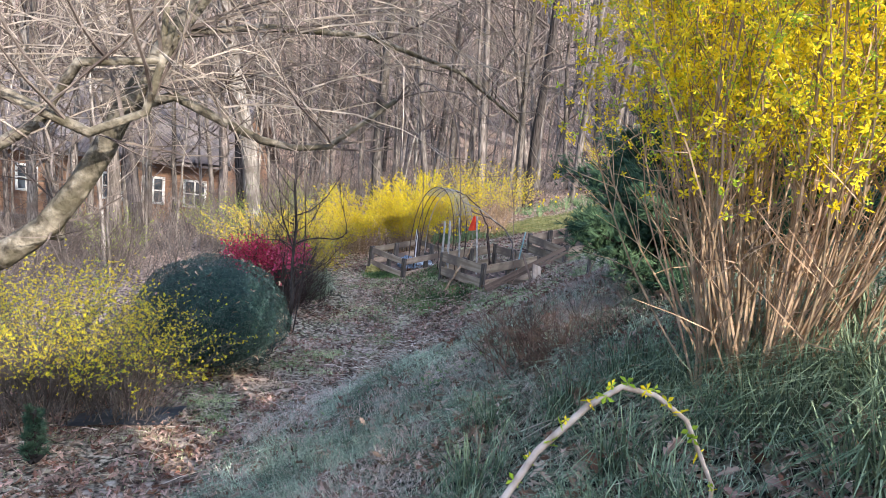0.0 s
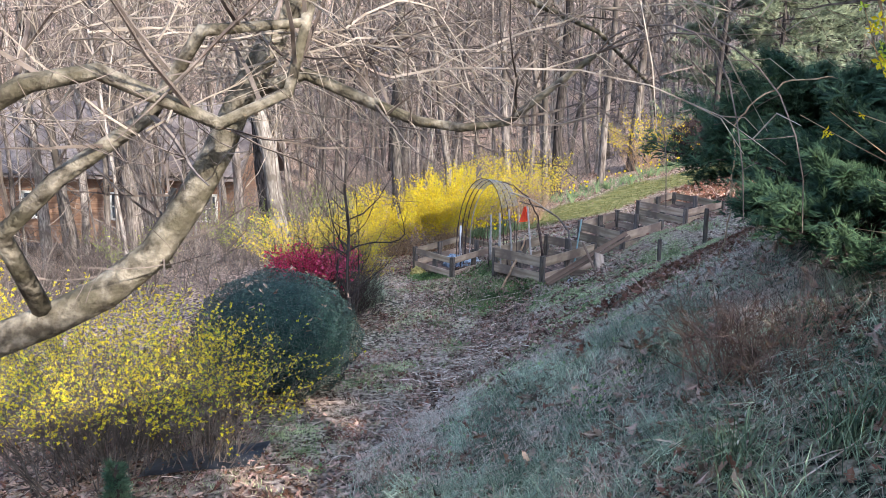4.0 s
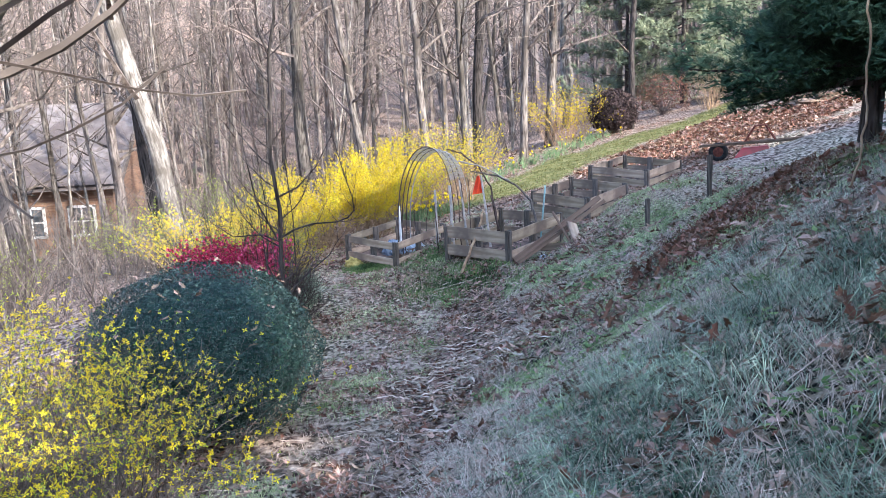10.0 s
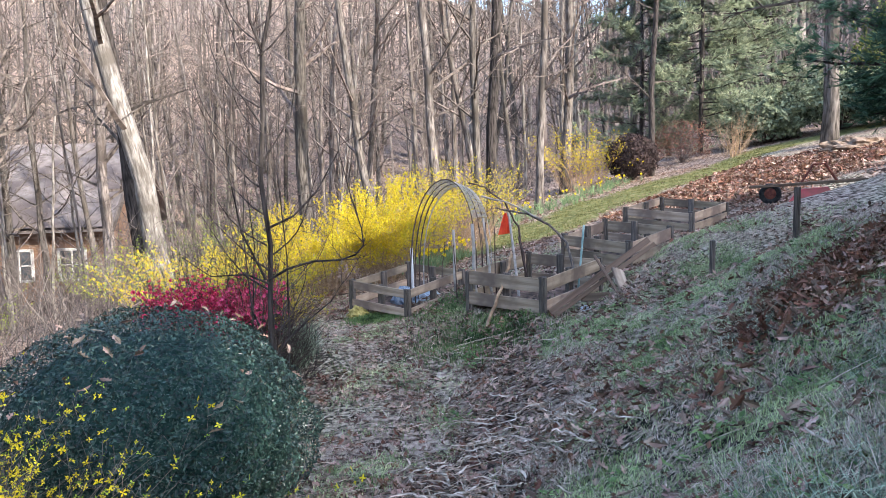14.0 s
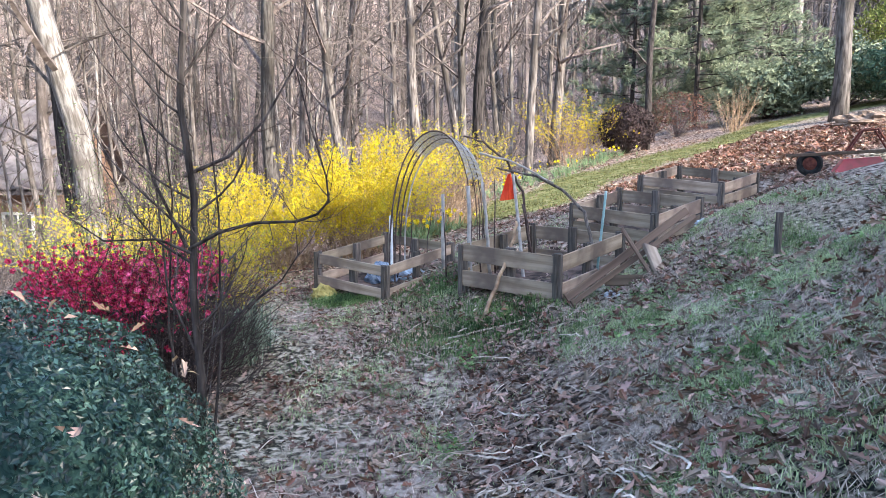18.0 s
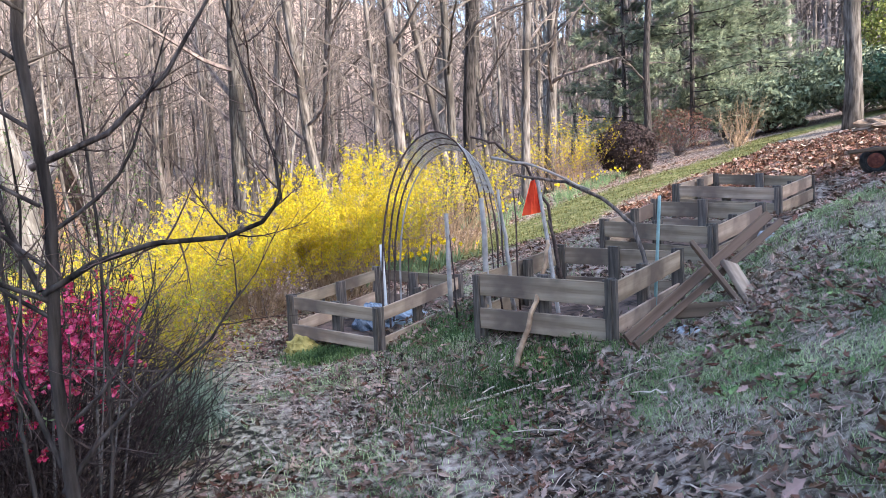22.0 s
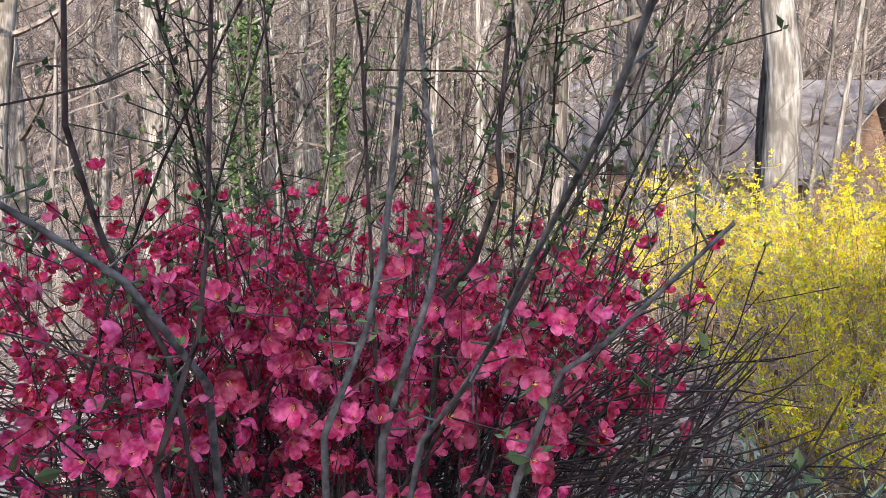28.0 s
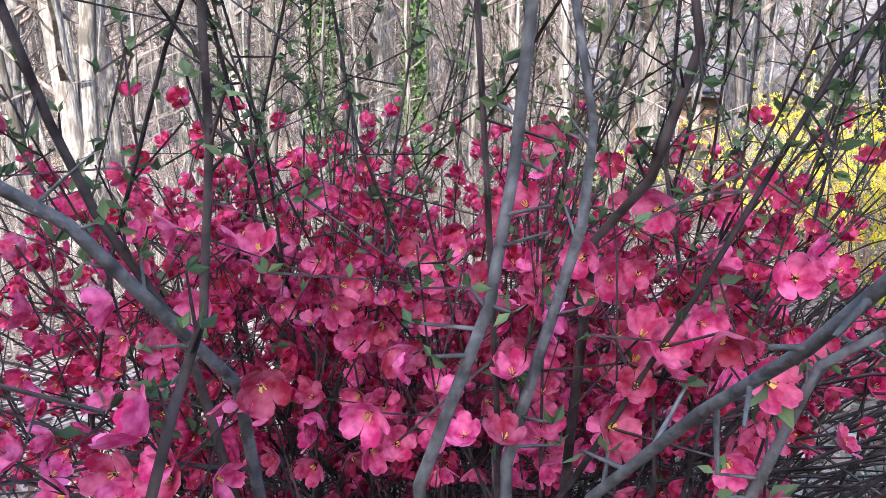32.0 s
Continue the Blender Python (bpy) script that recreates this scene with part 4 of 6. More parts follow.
for i in range(46):   # long drooping shoots, fanning out over the path
    p0 = Vector((rng.uniform(-1.5, 0.1), rng.uniform(4.1, 4.9), rng.uniform(2.62, 3.25))) - base
    reach, rise = rng.uniform(0.5, 1.5), rng.uniform(0.02, 0.3)
    ang = rng.uniform(-0.35, 0.75)
    o = Vector((math.cos(ang), math.sin(ang), 0))
    droop = rng.uniform(0.2, 0.75)
    end_z = max(p0.z + base.z + rise - droop, 2.42) - base.z
    e = []
    for q in range(12):
        u = q / 11
        z = p0.z + rise * 4 * u * (1 - u) * 0.7 + (end_z - p0.z) * u ** 2.6
        e.append(Vector((p0.x + o.x * reach * (u ** 0.9), p0.y + o.y * reach * u, z)) + rdir(rng) * 0.008)
    pale.tube(e, [0.0048 - 0.00034 * q for q in range(12)], 4, cap=False)
    for q in range(1, 11):
        if rng.random() < 0.75:
            d = (o * 0.7 + rdir(rng, 0.1) * 0.7).normalized()
            l = rng.uniform(0.1, 0.4)
            m = e[q] + d * l * 0.55
            t2 = m + (d + Vector((0, 0, -0.8))).normalized() * l * 0.5
            t2.z = max(t2.z, 2.36 - base.z)
            pale.tube([e[q], m, t2], [0.0026, 0.002, 0.001], 3, cap=False)
for i in range(38):   # fine growth among the limbs
    p0 = Vector((rng.uniform(-1.9, -0.3), rng.uniform(3.9, 4.7), rng.uniform(2.45, 3.1))) - base
    grow(pale, p0, rdir(rng, 0.5), rng.uniform(0.4, 0.8), 0.0042, rng, 2, 0.5, 0.0, 4, 6, 0.16, 4, None, 0.2, 0.6, 0.2)
part("shoot_spray", pale, mat("twig_pale", (0.20, 0.165, 0.13), (0.40, 0.34, 0.28), 8, bump=0), limb_tree, "pale sunlit drooping shoots", kind="stuff")
part("trunk", trunk, BARK_LIMB, limb_tree, smooth=True)
part("twig_spray", twg, TWIG, limb_tree, kind="stuff")


# ---- dark sapling and flowering quince ----
sap = thing("sapling", g3(-1.62, 10.6, -0.05), "dark slender sapling with bare curving branches", "tree")
base = Vector(sap.matrix_world.translation)
stem, br = Acc(), Acc()
rng = random.Random(44)
line = [Vector(v) for v in ((0, 0, 0), (0.03, 0, 0.5), (0.0, 0.01, 1.0), (0.025, 0.01, 1.5), (-0.025, 0, 2.0), (0.01, 0.02, 2.5), (0.03, 0.02, 2.95), (0.1, 0.02, 3.25), (0.13, 0.02, 3.7), (0.08, 0.05, 4.4), (0.1, 0.05, 5.2))]
stem.tube(line, [0.03, 0.022, 0.0195, 0.0182, 0.0175, 0.017, 0.0165, 0.0115, 0.0105, 0.008, 0.0045], 10)
for v, r in ((((-0.01, 0, 1.24), (0.15, -0.03, 1.33), (0.33, -0.05, 1.38), (0.55, -0.1, 1.39), (0.66, -0.13, 1.43), (0.72, -0.16, 1.5), (0.71, -0.16, 1.62), (0.64, -0.17, 1.86), (0.56, -0.15, 2.2)), 0.011), (((0, 0, 0.62), (0.1, 0.03, 0.76), (0.24, 0.07, 0.89), (0.45, 0.1, 1.05), (0.55, 0.15, 1.2)), 0.011),
             (((-0.02, 0, 1.62), (0.2, 0.03, 1.72), (0.38, 0.05, 1.9), (0.55, 0.1, 2.2), (0.6, 0.1, 2.6)), 0.011), (((-0.02, 0, 1.25), (-0.2, 0.1, 1.6), (-0.28, 0.1, 2.1), (-0.3, 0.2, 2.7)), 0.011),
             (((0, 0, 0.3), (-0.3, 0.05, 0.5), (-0.6, 0.1, 0.6), (-0.9, 0.1, 0.9)), 0.012), (((0.03, 0.02, 2.93), (-0.05, 0.03, 3.15), (-0.06, 0.04, 3.6), (-0.15, 0.06, 4.3), (-0.12, 0.06, 5.0)), 0.015), (((-0.02, 0, 2.1), (0.2, 0.1, 2.45), (0.3, 0.15, 3.0)), 0.009), (((0, 0, 2.4), (-0.2, 0.1, 2.7), (-0.35, 0.15, 3.3)), 0.009), (((0, 0, 0.7), (-0.15, 0.1, 1.0), (-0.2, 0.15, 1.6), (-0.16, 0.2, 2.2)), 0.009),
             (((0.05, 0.05, 0), (0.12, 0.1, 0.7), (0.13, 0.1, 1.4), (0.08, 0.12, 2.1), (0.14, 0.1, 2.7)), 0.009), (((-0.05, 0.08, 0), (-0.16, 0.12, 0.8), (-0.12, 0.16, 1.5), (-0.2, 0.2, 2.3)), 0.009), (((0, 0, 1.22), (-0.15, -0.05, 1.3), (-0.4, -0.1, 1.3), (-0.6, -0.1, 1.45)), 0.01)):
    pts = [Vector(q) for q in v]
    ba = Acc()
    ba.tube(pts, [r * (1 - 0.75 * j / (len(pts) - 1)) for j in range(len(pts))], 6)
    part("branch", ba, BARK_DARK, sap, smooth=True)
    for j in range(1, len(pts)):
        for _ in range(3):
            p = pts[j - 1].lerp(pts[j], rng.random())
            grow(br, p, rdir(rng, 0.5), rng.uniform(0.12, 0.4), r * 0.35, rng, 1, 0.5, 0, 3, 5, 0.16, 3)
for i in range(15):   # long slender side branches that sweep upward
    z0 = 0.9 + 2.6 * i / 15 + rng.uniform(-0.1, 0.1)
    a0, ln = rng.choice((0.2, 2.9, 0.6, 3.4, 2.4)) + rng.uniform(-0.5, 0.5), rng.uniform(0.6, 1.15)
    pts, d, p = [], Vector((math.cos(a0), math.sin(a0) * 0.5, 0.35)).normalized(), Vector((0, 0, z0))
    for j in range(9):
        pts.append(p.copy())
        d = (d + Vector((0, 0, 0.2)) + rdir(rng) * 0.14).normalized()
        p = p + d * ln / 9
    ba = Acc()
    ba.tube(pts, [0.0075 - 0.0007 * j for j in range(9)], 5)
    part("branch", ba, BARK_DARK, sap, smooth=True)
    for j in range(2, 8):
        grow(br, pts[j], (d + rdir(rng, 0.3)).normalized(), rng.uniform(0.12, 0.35), 0.0026, rng, 1, 0.5, 0, 3, 5, 0.16, 3)
part("stem", stem, BARK_DARK, sap, smooth=True)
part("twig_spray", br, TWIG_DARK, sap, kind="stuff")

QC = g3(-2.22, 11.62, -0.03)
quince = thing("flowering_quince", QC, "flowering quince thick with rose-red blossom and dark upright twigs", "shrub")
rng = random.Random(51)
st, lv, nodes = Acc(), Acc(), []


def quince_leaf(acc, p, d, l, rng):
    side = d.cross(rdir(rng)).normalized()
    n = d.cross(side)
    acc.face([p, p + d * l * 0.45 + side * l * 0.26 + n * l * 0.1, p + d * l, p + d * l * 0.45 - side * l * 0.26 + n * l * 0.1])


def cane(root, d, length, r, mat_acc, top_leaf=True, wander=0.22):
    pts, rad = [root.copy()], [r]
    p, n = root.copy(), 9
    for j in range(n):
        d = (d + rdir(rng) * wander + Vector((0, 0, 0.06))).normalized()
        p = p + d * length / n
        pts.append(p.copy())
        rad.append(r * (1 - 0.75 * (j + 1) / n))
    if any((q + QC - Vector((-1.3, 11.03, 1.0))).length < 0.42 or (q + QC - Vector((-1.0, 10.8, 1.0))).length < 0.4 for q in pts):
        return pts
    mat_acc.tube(pts, rad, 5, cap=False)
    if length > 1.3:
        for j in range(3, n):   # buds and short leafy spurs all along the upper part
            for q in range(6):
                b = pts[j].lerp(pts[j + 1], (q + rng.random()) / 6)
                if b.z < 0.95:
                    continue
                o = rdir(rng, 0.4)
                if rng.random() < 0.35:
                    e = b + o * rng.uniform(0.02, 0.06)
                    mat_acc.tube([b, e], [0.0012, 0.0009], 3, cap=False)
                    b = e
                for _ in range(4):
                    quince_leaf(lv, b, (o + rdir(rng) * 0.8).normalized(), rng.uniform(0.006, 0.014), rng)
    for j in range(2, n):
        for _ in range(3):
            q = pts[j].lerp(pts[j + 1], rng.random())
            nd = (d * 0.5 + rdir(rng, 0.3)).normalized()
            e = q + nd * rng.uniform(0.04, 0.16)
            mat_acc.tube([q, e], [rad[j] * 0.5, 0.0012], 3, cap=False)
            if q.z < 1.02:
                nodes.extend((q, e))
            else:
                for b in (q, q, e, e, e, q.lerp(e, 0.5)):
                    quince_leaf(lv, b, rdir(rng, 0.6), rng.uniform(0.008, 0.018), rng)
    return pts


for _ in range(300):
    a0, k = rng.uniform(0, 6.28), rng.random() ** 0.6
    root = Vector((math.cos(a0) * 0.42 * k, math.sin(a0) * 0.38 * k, 0))
    d = Vector((math.cos(a0) * k * 0.52, math.sin(a0) * k * 0.48, 1)).normalized()
    tallness = rng.uniform(0.6, 1.25)
    if rng.random() < 0.17:
        tallness, d = rng.uniform(1.35, 2.1), Vector((math.cos(a0) * k * 0.24, math.sin(a0) * k * 0.22, 1)).normalized()
    cane(root, d, tallness, rng.uniform(0.0024, 0.005), st)
for _ in range(900):
    a0, k = rng.uniform(0, 6.28), rng.random() ** 0.5
    q = Vector((math.cos(a0) * 0.62 * k, math.sin(a0) * 0.58 * k, rng.uniform(0.08, 0.82)))
    d = Vector((math.cos(a0) * 0.8, math.sin(a0) * 0.8, rng.uniform(-0.1, 0.9))).normalized()
    pts = [q]
    for _ in range(4):
        d = (d + rdir(rng) * 0.35).normalized()
        pts.append(pts[-1] + d * rng.uniform(0.03, 0.08))
    if all((v + QC - Vector((-1.3, 11.03, 1.0))).length > 0.42 for v in pts):
        st.tube(pts, [0.0026, 0.0023, 0.002, 0.0016, 0.001], 3, cap=False)
for _ in range(420):
    a0 = rng.uniform(-0.3, 1.5)
    k = rng.uniform(0.4, 0.82)
    q = Vector((math.cos(a0) * k, math.sin(a0) * k, rng.uniform(0.05, 0.95) * (1.15 - 0.5 * k)))
    d = Vector((math.cos(a0) * 0.6, math.sin(a0) * 0.6, rng.uniform(0.2, 1.2))).normalized()
    pts = [q]
    for _ in range(4):
        d = (d + rdir(rng) * 0.35).normalized()
        pts.append(pts[-1] + d * rng.uniform(0.04, 0.09))
    if all((v + QC - Vector(c)).length > 0.42 for v in pts for c in ((-1.3, 11.03, 1.0), (-1.0, 10.8, 1.0), (-0.75, 10.5, 1.05))):
        st.tube(pts, [0.0026, 0.0023, 0.002, 0.0016, 0.001], 3, cap=False)
part("stem_tangle", st, TWIG_QUINCE, quince, "dark tangled quince stems", kind="stuff")
for v, r0, m in ((((-1.59, 11.26, 1.3), (-1.615, 11.268, 1.1), (-1.645, 11.286, 1.01), (-1.65, 11.285, 0.94), (-1.635, 11.26, 0.87), (-1.66, 11.235, 0.76), (-1.8, 11.4, -0.2)), 0.0052, TWIG_SILVER),
                 (((-1.83, 11.43, 1.3), (-1.78, 11.432, 1.08), (-1.735, 11.428, 0.95), (-1.722, 11.41, 0.88), (-1.732, 11.385, 0.78), (-1.745, 11.37, 0.69), (-1.8, 11.45, -0.2)), 0.0062, TWIG_SILVER),
                 (((-1.22, 11.13, 1.25), (-1.32, 11.185, 1.076), (-1.4, 11.225, 0.985), (-1.467, 11.262, 0.905), (-1.53, 11.3, 0.845), (-1.6, 11.31, 0.76), (-1.75, 11.3, -0.2)), 0.0042, TWIG_SILVER),
                 (((-1.78, 11.16, 1.3), (-1.779, 11.161, 1.041), (-1.779, 11.162, 0.945), (-1.772, 11.151, 0.842), (-1.757, 11.127, 0.795), (-1.742, 11.1, 0.724), (-1.9, 11.3, -0.2)), 0.005, TWIG_QUINCE),
                 (((-1.78, 10.95, 1.0), (-1.797, 11.042, 0.933), (-1.794, 11.086, 0.9), (-1.815, 11.141, 0.827), (-1.843, 11.192, 0.76), (-1.95, 11.35, -0.2)), 0.0065, TWIG_SILVER),
                 (((-1.946, 11.071, 1.2), (-1.946, 11.071, 1.04), (-1.944, 11.098, 0.943), (-1.941, 11.122, 0.876), (-1.93, 11.179, 0.769), (-2.0, 11.4, -0.2)), 0.006, TWIG_QUINCE),
                 (((-1.69, 11.47, 1.2), (-1.689, 11.466, 1.045), (-1.683, 11.471, 1.009), (-1.709, 11.463, 0.912), (-1.764, 11.466, 0.853), (-1.85, 11.5, -0.2)), 0.006, TWIG_QUINCE),
                 (((-1.42, 11.52, 1.0), (-1.533, 11.499, 0.854), (-1.574, 11.481, 0.811), (-1.59, 11.472, 0.745), (-1.607, 11.462, 0.669), (-1.75, 11.5, -0.2)), 0.0055, TWIG_SILVER)):
    fine = [Vector(q) - QC for q in v]
    sa = Acc()
    nn = len(fine) - 1
    sa.tube(fine, [r0 * 0.8 * rng.uniform(0.9, 1.12) * (0.55 + 0.45 * q / nn) for q in range(nn + 1)], 8, cap=False)
    for j in range(nn - 1):
        for _ in range(3):
            q = fine[j].lerp(fine[j + 1], rng.random())
            e = q + rdir(rng, 0.4) * rng.uniform(0.012, 0.045)
            sa.tube([q, e], [0.0016, 0.0009], 4, cap=False)
            if (e - Vector((-1.35, 11.05, 1.0)) + QC).length > 0.36:
                for _ in range(3):
                    quince_leaf(lv, e, rdir(rng, 0.6), rng.uniform(0.008, 0.017), rng)
    part("cane", sa, m, quince, "smooth grey upright cane" if m is TWIG_SILVER else "", smooth=True)


for p in nodes:   # a few broad leaves among the blossom
    if p.z > 0.7 and rng.random() < 0.06 and (p + QC - Vector((-1.35, 11.05, 1.0))).length > 0.42:
        for _ in range(3):
            quince_leaf(lv, p, rdir(rng, 0.5), rng.uniform(0.016, 0.034), rng)
part("leaves", lv, LEAF_QUINCE, quince, "small fresh leaves and buds", kind="stuff")


def quince_flower(seed, s):
    """Five cupped rounded petals about a ring of yellow stamens."""
    rg = random.Random(seed)
    a = Acc()
    open_ = rg.uniform(0.1, 0.7)
    for q in range(5):
        a1 = 2 * math.pi * q / 5 + rg.uniform(-.12, .12)
        o, t, up = Vector((math.cos(a1), math.sin(a1), 0)), Vector((-math.sin(a1), math.cos(a1), 0)), Vector((0, 0, 1))
        lift = 1 - open_
        wd = rg.uniform(0.40, 0.5)
        p0 = o * 0.08
        rows = [(0.3, 0.25, 0.10), (0.62, wd, 0.2 + 0.35 * lift), (0.88, wd * 0.85, 0.35 + 0.6 * lift), (1.0, wd * 0.35, 0.33 + 0.75 * lift)]
        prev = None
        for rr, ww, zz in rows:
            cur = [o * rr - t * ww + up * (zz + 0.10), o * rr + up * zz, o * rr + t * ww + up * (zz + 0.10)]
            if prev is None:
                a.face([p0 * s, cur[0] * s, cur[1] * s])
                a.face([p0 * s, cur[1] * s, cur[2] * s])
            else:
                a.face([prev[0] * s, cur[0] * s, cur[1] * s, prev[1] * s])
                a.face([prev[1] * s, cur[1] * s, cur[2] * s, prev[2] * s])
            prev = cur
    for q in range(9):
        a1 = rg.uniform(0, 6.28)
        b = Vector((math.cos(a1) * 0.07, math.sin(a1) * 0.07, 0.05)) * s
        e = Vector((math.cos(a1) * 0.16, math.sin(a1) * 0.16, 0.33 + rg.uniform(0, .12))) * s
        t = Vector((-math.sin(a1), math.cos(a1), 0)) * s * 0.03
        a.face([b - t, b + t, e + t, e - t], 1)
    return a


FL = [quince_flower(60 + q, 0.0178).mesh("flower", PINK, STAMEN, smooth=True) for q in range(6)]
rng.shuffle(nodes)
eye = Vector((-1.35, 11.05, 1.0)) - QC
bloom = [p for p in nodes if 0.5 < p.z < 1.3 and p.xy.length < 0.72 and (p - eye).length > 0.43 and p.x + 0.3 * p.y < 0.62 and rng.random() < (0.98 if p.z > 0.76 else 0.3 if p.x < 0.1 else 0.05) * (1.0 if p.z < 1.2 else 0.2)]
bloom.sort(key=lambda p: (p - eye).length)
mass = Acc()
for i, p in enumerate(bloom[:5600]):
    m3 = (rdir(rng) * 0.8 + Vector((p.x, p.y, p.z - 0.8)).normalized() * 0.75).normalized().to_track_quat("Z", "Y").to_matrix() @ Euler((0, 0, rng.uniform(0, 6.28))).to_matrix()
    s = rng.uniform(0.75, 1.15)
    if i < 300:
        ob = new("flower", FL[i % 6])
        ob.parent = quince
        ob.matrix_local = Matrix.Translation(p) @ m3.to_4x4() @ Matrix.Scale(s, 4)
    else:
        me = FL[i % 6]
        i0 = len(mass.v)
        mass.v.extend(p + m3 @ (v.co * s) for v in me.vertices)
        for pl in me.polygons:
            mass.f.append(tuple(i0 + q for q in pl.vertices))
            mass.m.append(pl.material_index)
part("flower_mass", mass, (PINK_SHADED, STAMEN), quince, "rose-red blossoms deeper in the shrub, coloured darker for shade", kind="stuff")


# ---- raised beds of pallet boards ----
def board_mesh(length, wide, thick=0.02, seed=0):
    rg = random.Random(seed)
    a = Acc()
    a.box((length / 2, 0, 0), (length, thick, wide * rg.uniform(0.92, 1.04)), None, 0.003)
    return a


def raised_bed(plan, rows, label, high, soil=0.1):
    """A bed from its front corner c, left corner l and right corner r, with rows of boards between corner posts."""
    c, l, r = (Vector(q) for q in plan)
    f = l + r - c
    t = thing("raised_bed", g3(c.x, c.y), label, "raised bed", "raised beds")
    inv = Matrix.Translation(-t.matrix_world.translation)
    rg = random.Random(int(c.x * 100) + 7)
    cen = (c + f) / 2
    for p, q in ((c, l), (c, r), (l, f), (r, f)):
        zp, zq = p.z, q.z
        for z, wd in rows:
            a0, b0 = Vector((p.x, p.y, zp + z)), Vector((q.x, q.y, zq + z))
            d = (b0 - a0)
            ln = d.length
            x = d.normalized()
            yv = Vector((0, 0, 1)).cross(x).normalized()
            m = Matrix((x, yv, x.cross(yv))).transposed()
            out = (((a0 + b0) / 2 - cen).xy.normalized()).to_3d() * 0.022
            ob = part("board", board_mesh(ln + 0.03, wd, 0.021, rg.randrange(999)), WOOD, t)
            ob.matrix_local = inv @ Matrix.Translation(a0 - x * 0.015 + out + Vector((0, 0, rg.uniform(-.006, .006)))) @ m.to_4x4() @ Euler((rg.uniform(-.03, .03), rg.uniform(-.008, .008), rg.uniform(-.01, .01))).to_matrix().to_4x4()
    for p, q in ((c, l), (c, r), (l, f), (r, f)):
        mid = (p + q) / 2
        for e in (p, mid, q):
            if e is q and q is not f and q is not l:
                continue
            inn = e + (cen - e).normalized() * (0.035 if e is mid else -0.012)
            z = min(height(e.x, e.y), e.z)
            a = Acc()
            hh = high + e.z - z + rg.uniform(-0.01, 0.02)
            a.box((0, 0, hh / 2 - 0.04), (0.085, 0.04, hh + 0.08), None, 0.004)
            ob = part("post", a, WOOD_POST, t)
            ang = math.atan2(q.y - p.y, q.x - p.x)
            ob.matrix_local = inv @ Matrix.Translation((inn.x, inn.y, z)) @ Matrix.Rotation(ang, 4, "Z")
    a = Acc()
    n = 10
    grid = [[c.lerp(l, i / n).lerp(r.lerp(f, i / n), j / n) for j in range(n + 1)] for i in range(n + 1)]
    for i in range(n):
        for j in range(n):
            a.face([inv @ Vector((q.x, q.y, q.z + soil + 0.035 * noise.noise((q.x * 9, q.y * 9, 1)))) for q in (grid[i][j], grid[i + 1][j], grid[i + 1][j + 1], grid[i][j + 1])])
    part("soil", a, SOIL, t, "dark soil with dead leaves")
    return t


raised_bed(BED_PLANS[0], ((0.085, 0.10), (0.305, 0.10)), "low slatted raised bed of grey pallet boards", 0.365, 0.03)
raised_bed(BED_PLANS[1], ((0.09, 0.14), (0.315, 0.145)), "raised bed of weathered brown pallet boards", 0.395, 0.05)
raised_bed(BED_PLANS[2], ((0.08, 0.145), (0.25, 0.145)), "raised bed of weathered grey boards, half full of soil", 0.34, 0.05)
raised_bed(BED_PLANS[3], ((0.075, 0.12), (0.22, 0.12)), "raised bed of grey boards with leaves in it", 0.29, 0.06)


def pole(name, pts, r0, r1, material, label, category, sides=7, wob=0.0, seed=0):
    rg = random.Random(seed)
    base = Vector(pts[0])
    t = new(name)
    a = Acc()
    fine = []
    for p, q in zip(pts, pts[1:]):
        for j in range(4):
            fine.append(Vector(p).lerp(Vector(q), j / 4) - base)
    fine.append(Vector(pts[-1]) - base)
    fine = [p + rdir(rg) * wob for p in fine]
    n = len(fine) - 1
    a.tube(fine, [r0 + (r1 - r0) * j / n for j in range(n + 1)], sides)
    bpy.data.objects.remove(t)
    ob = new(name, a.mesh(name, material, smooth=True))
    ob.matrix_world = Matrix.Translation(base)
    return tagged(ob, label, category)


# arch of bent saplings with wire netting, between the first two beds
arch = thing("trellis_arch", g3(-0.2, 14.1), "arch of bent saplings carrying wire netting between two beds", "trellis")
base = Vector(arch.matrix_world.translation)


def hoop(i, u):
    foot_l, foot_r = Vector((-0.42 + 0.07 * i, 13.95 + 0.27 * i, 0)), Vector((0.36 + 0.1 * i, 13.6 + 0.27 * i, 0))
    foot_l.z, foot_r.z = height(foot_l.x, foot_l.y), height(foot_r.x, foot_r.y)
    top = 1.6 - foot_l.z - 0.03 * i
    p = foot_l.lerp(foot_r, 0.5 - 0.5 * math.cos(math.pi * u))
    return p + Vector((0, 0, top * math.sin(math.pi * u) ** 0.62))


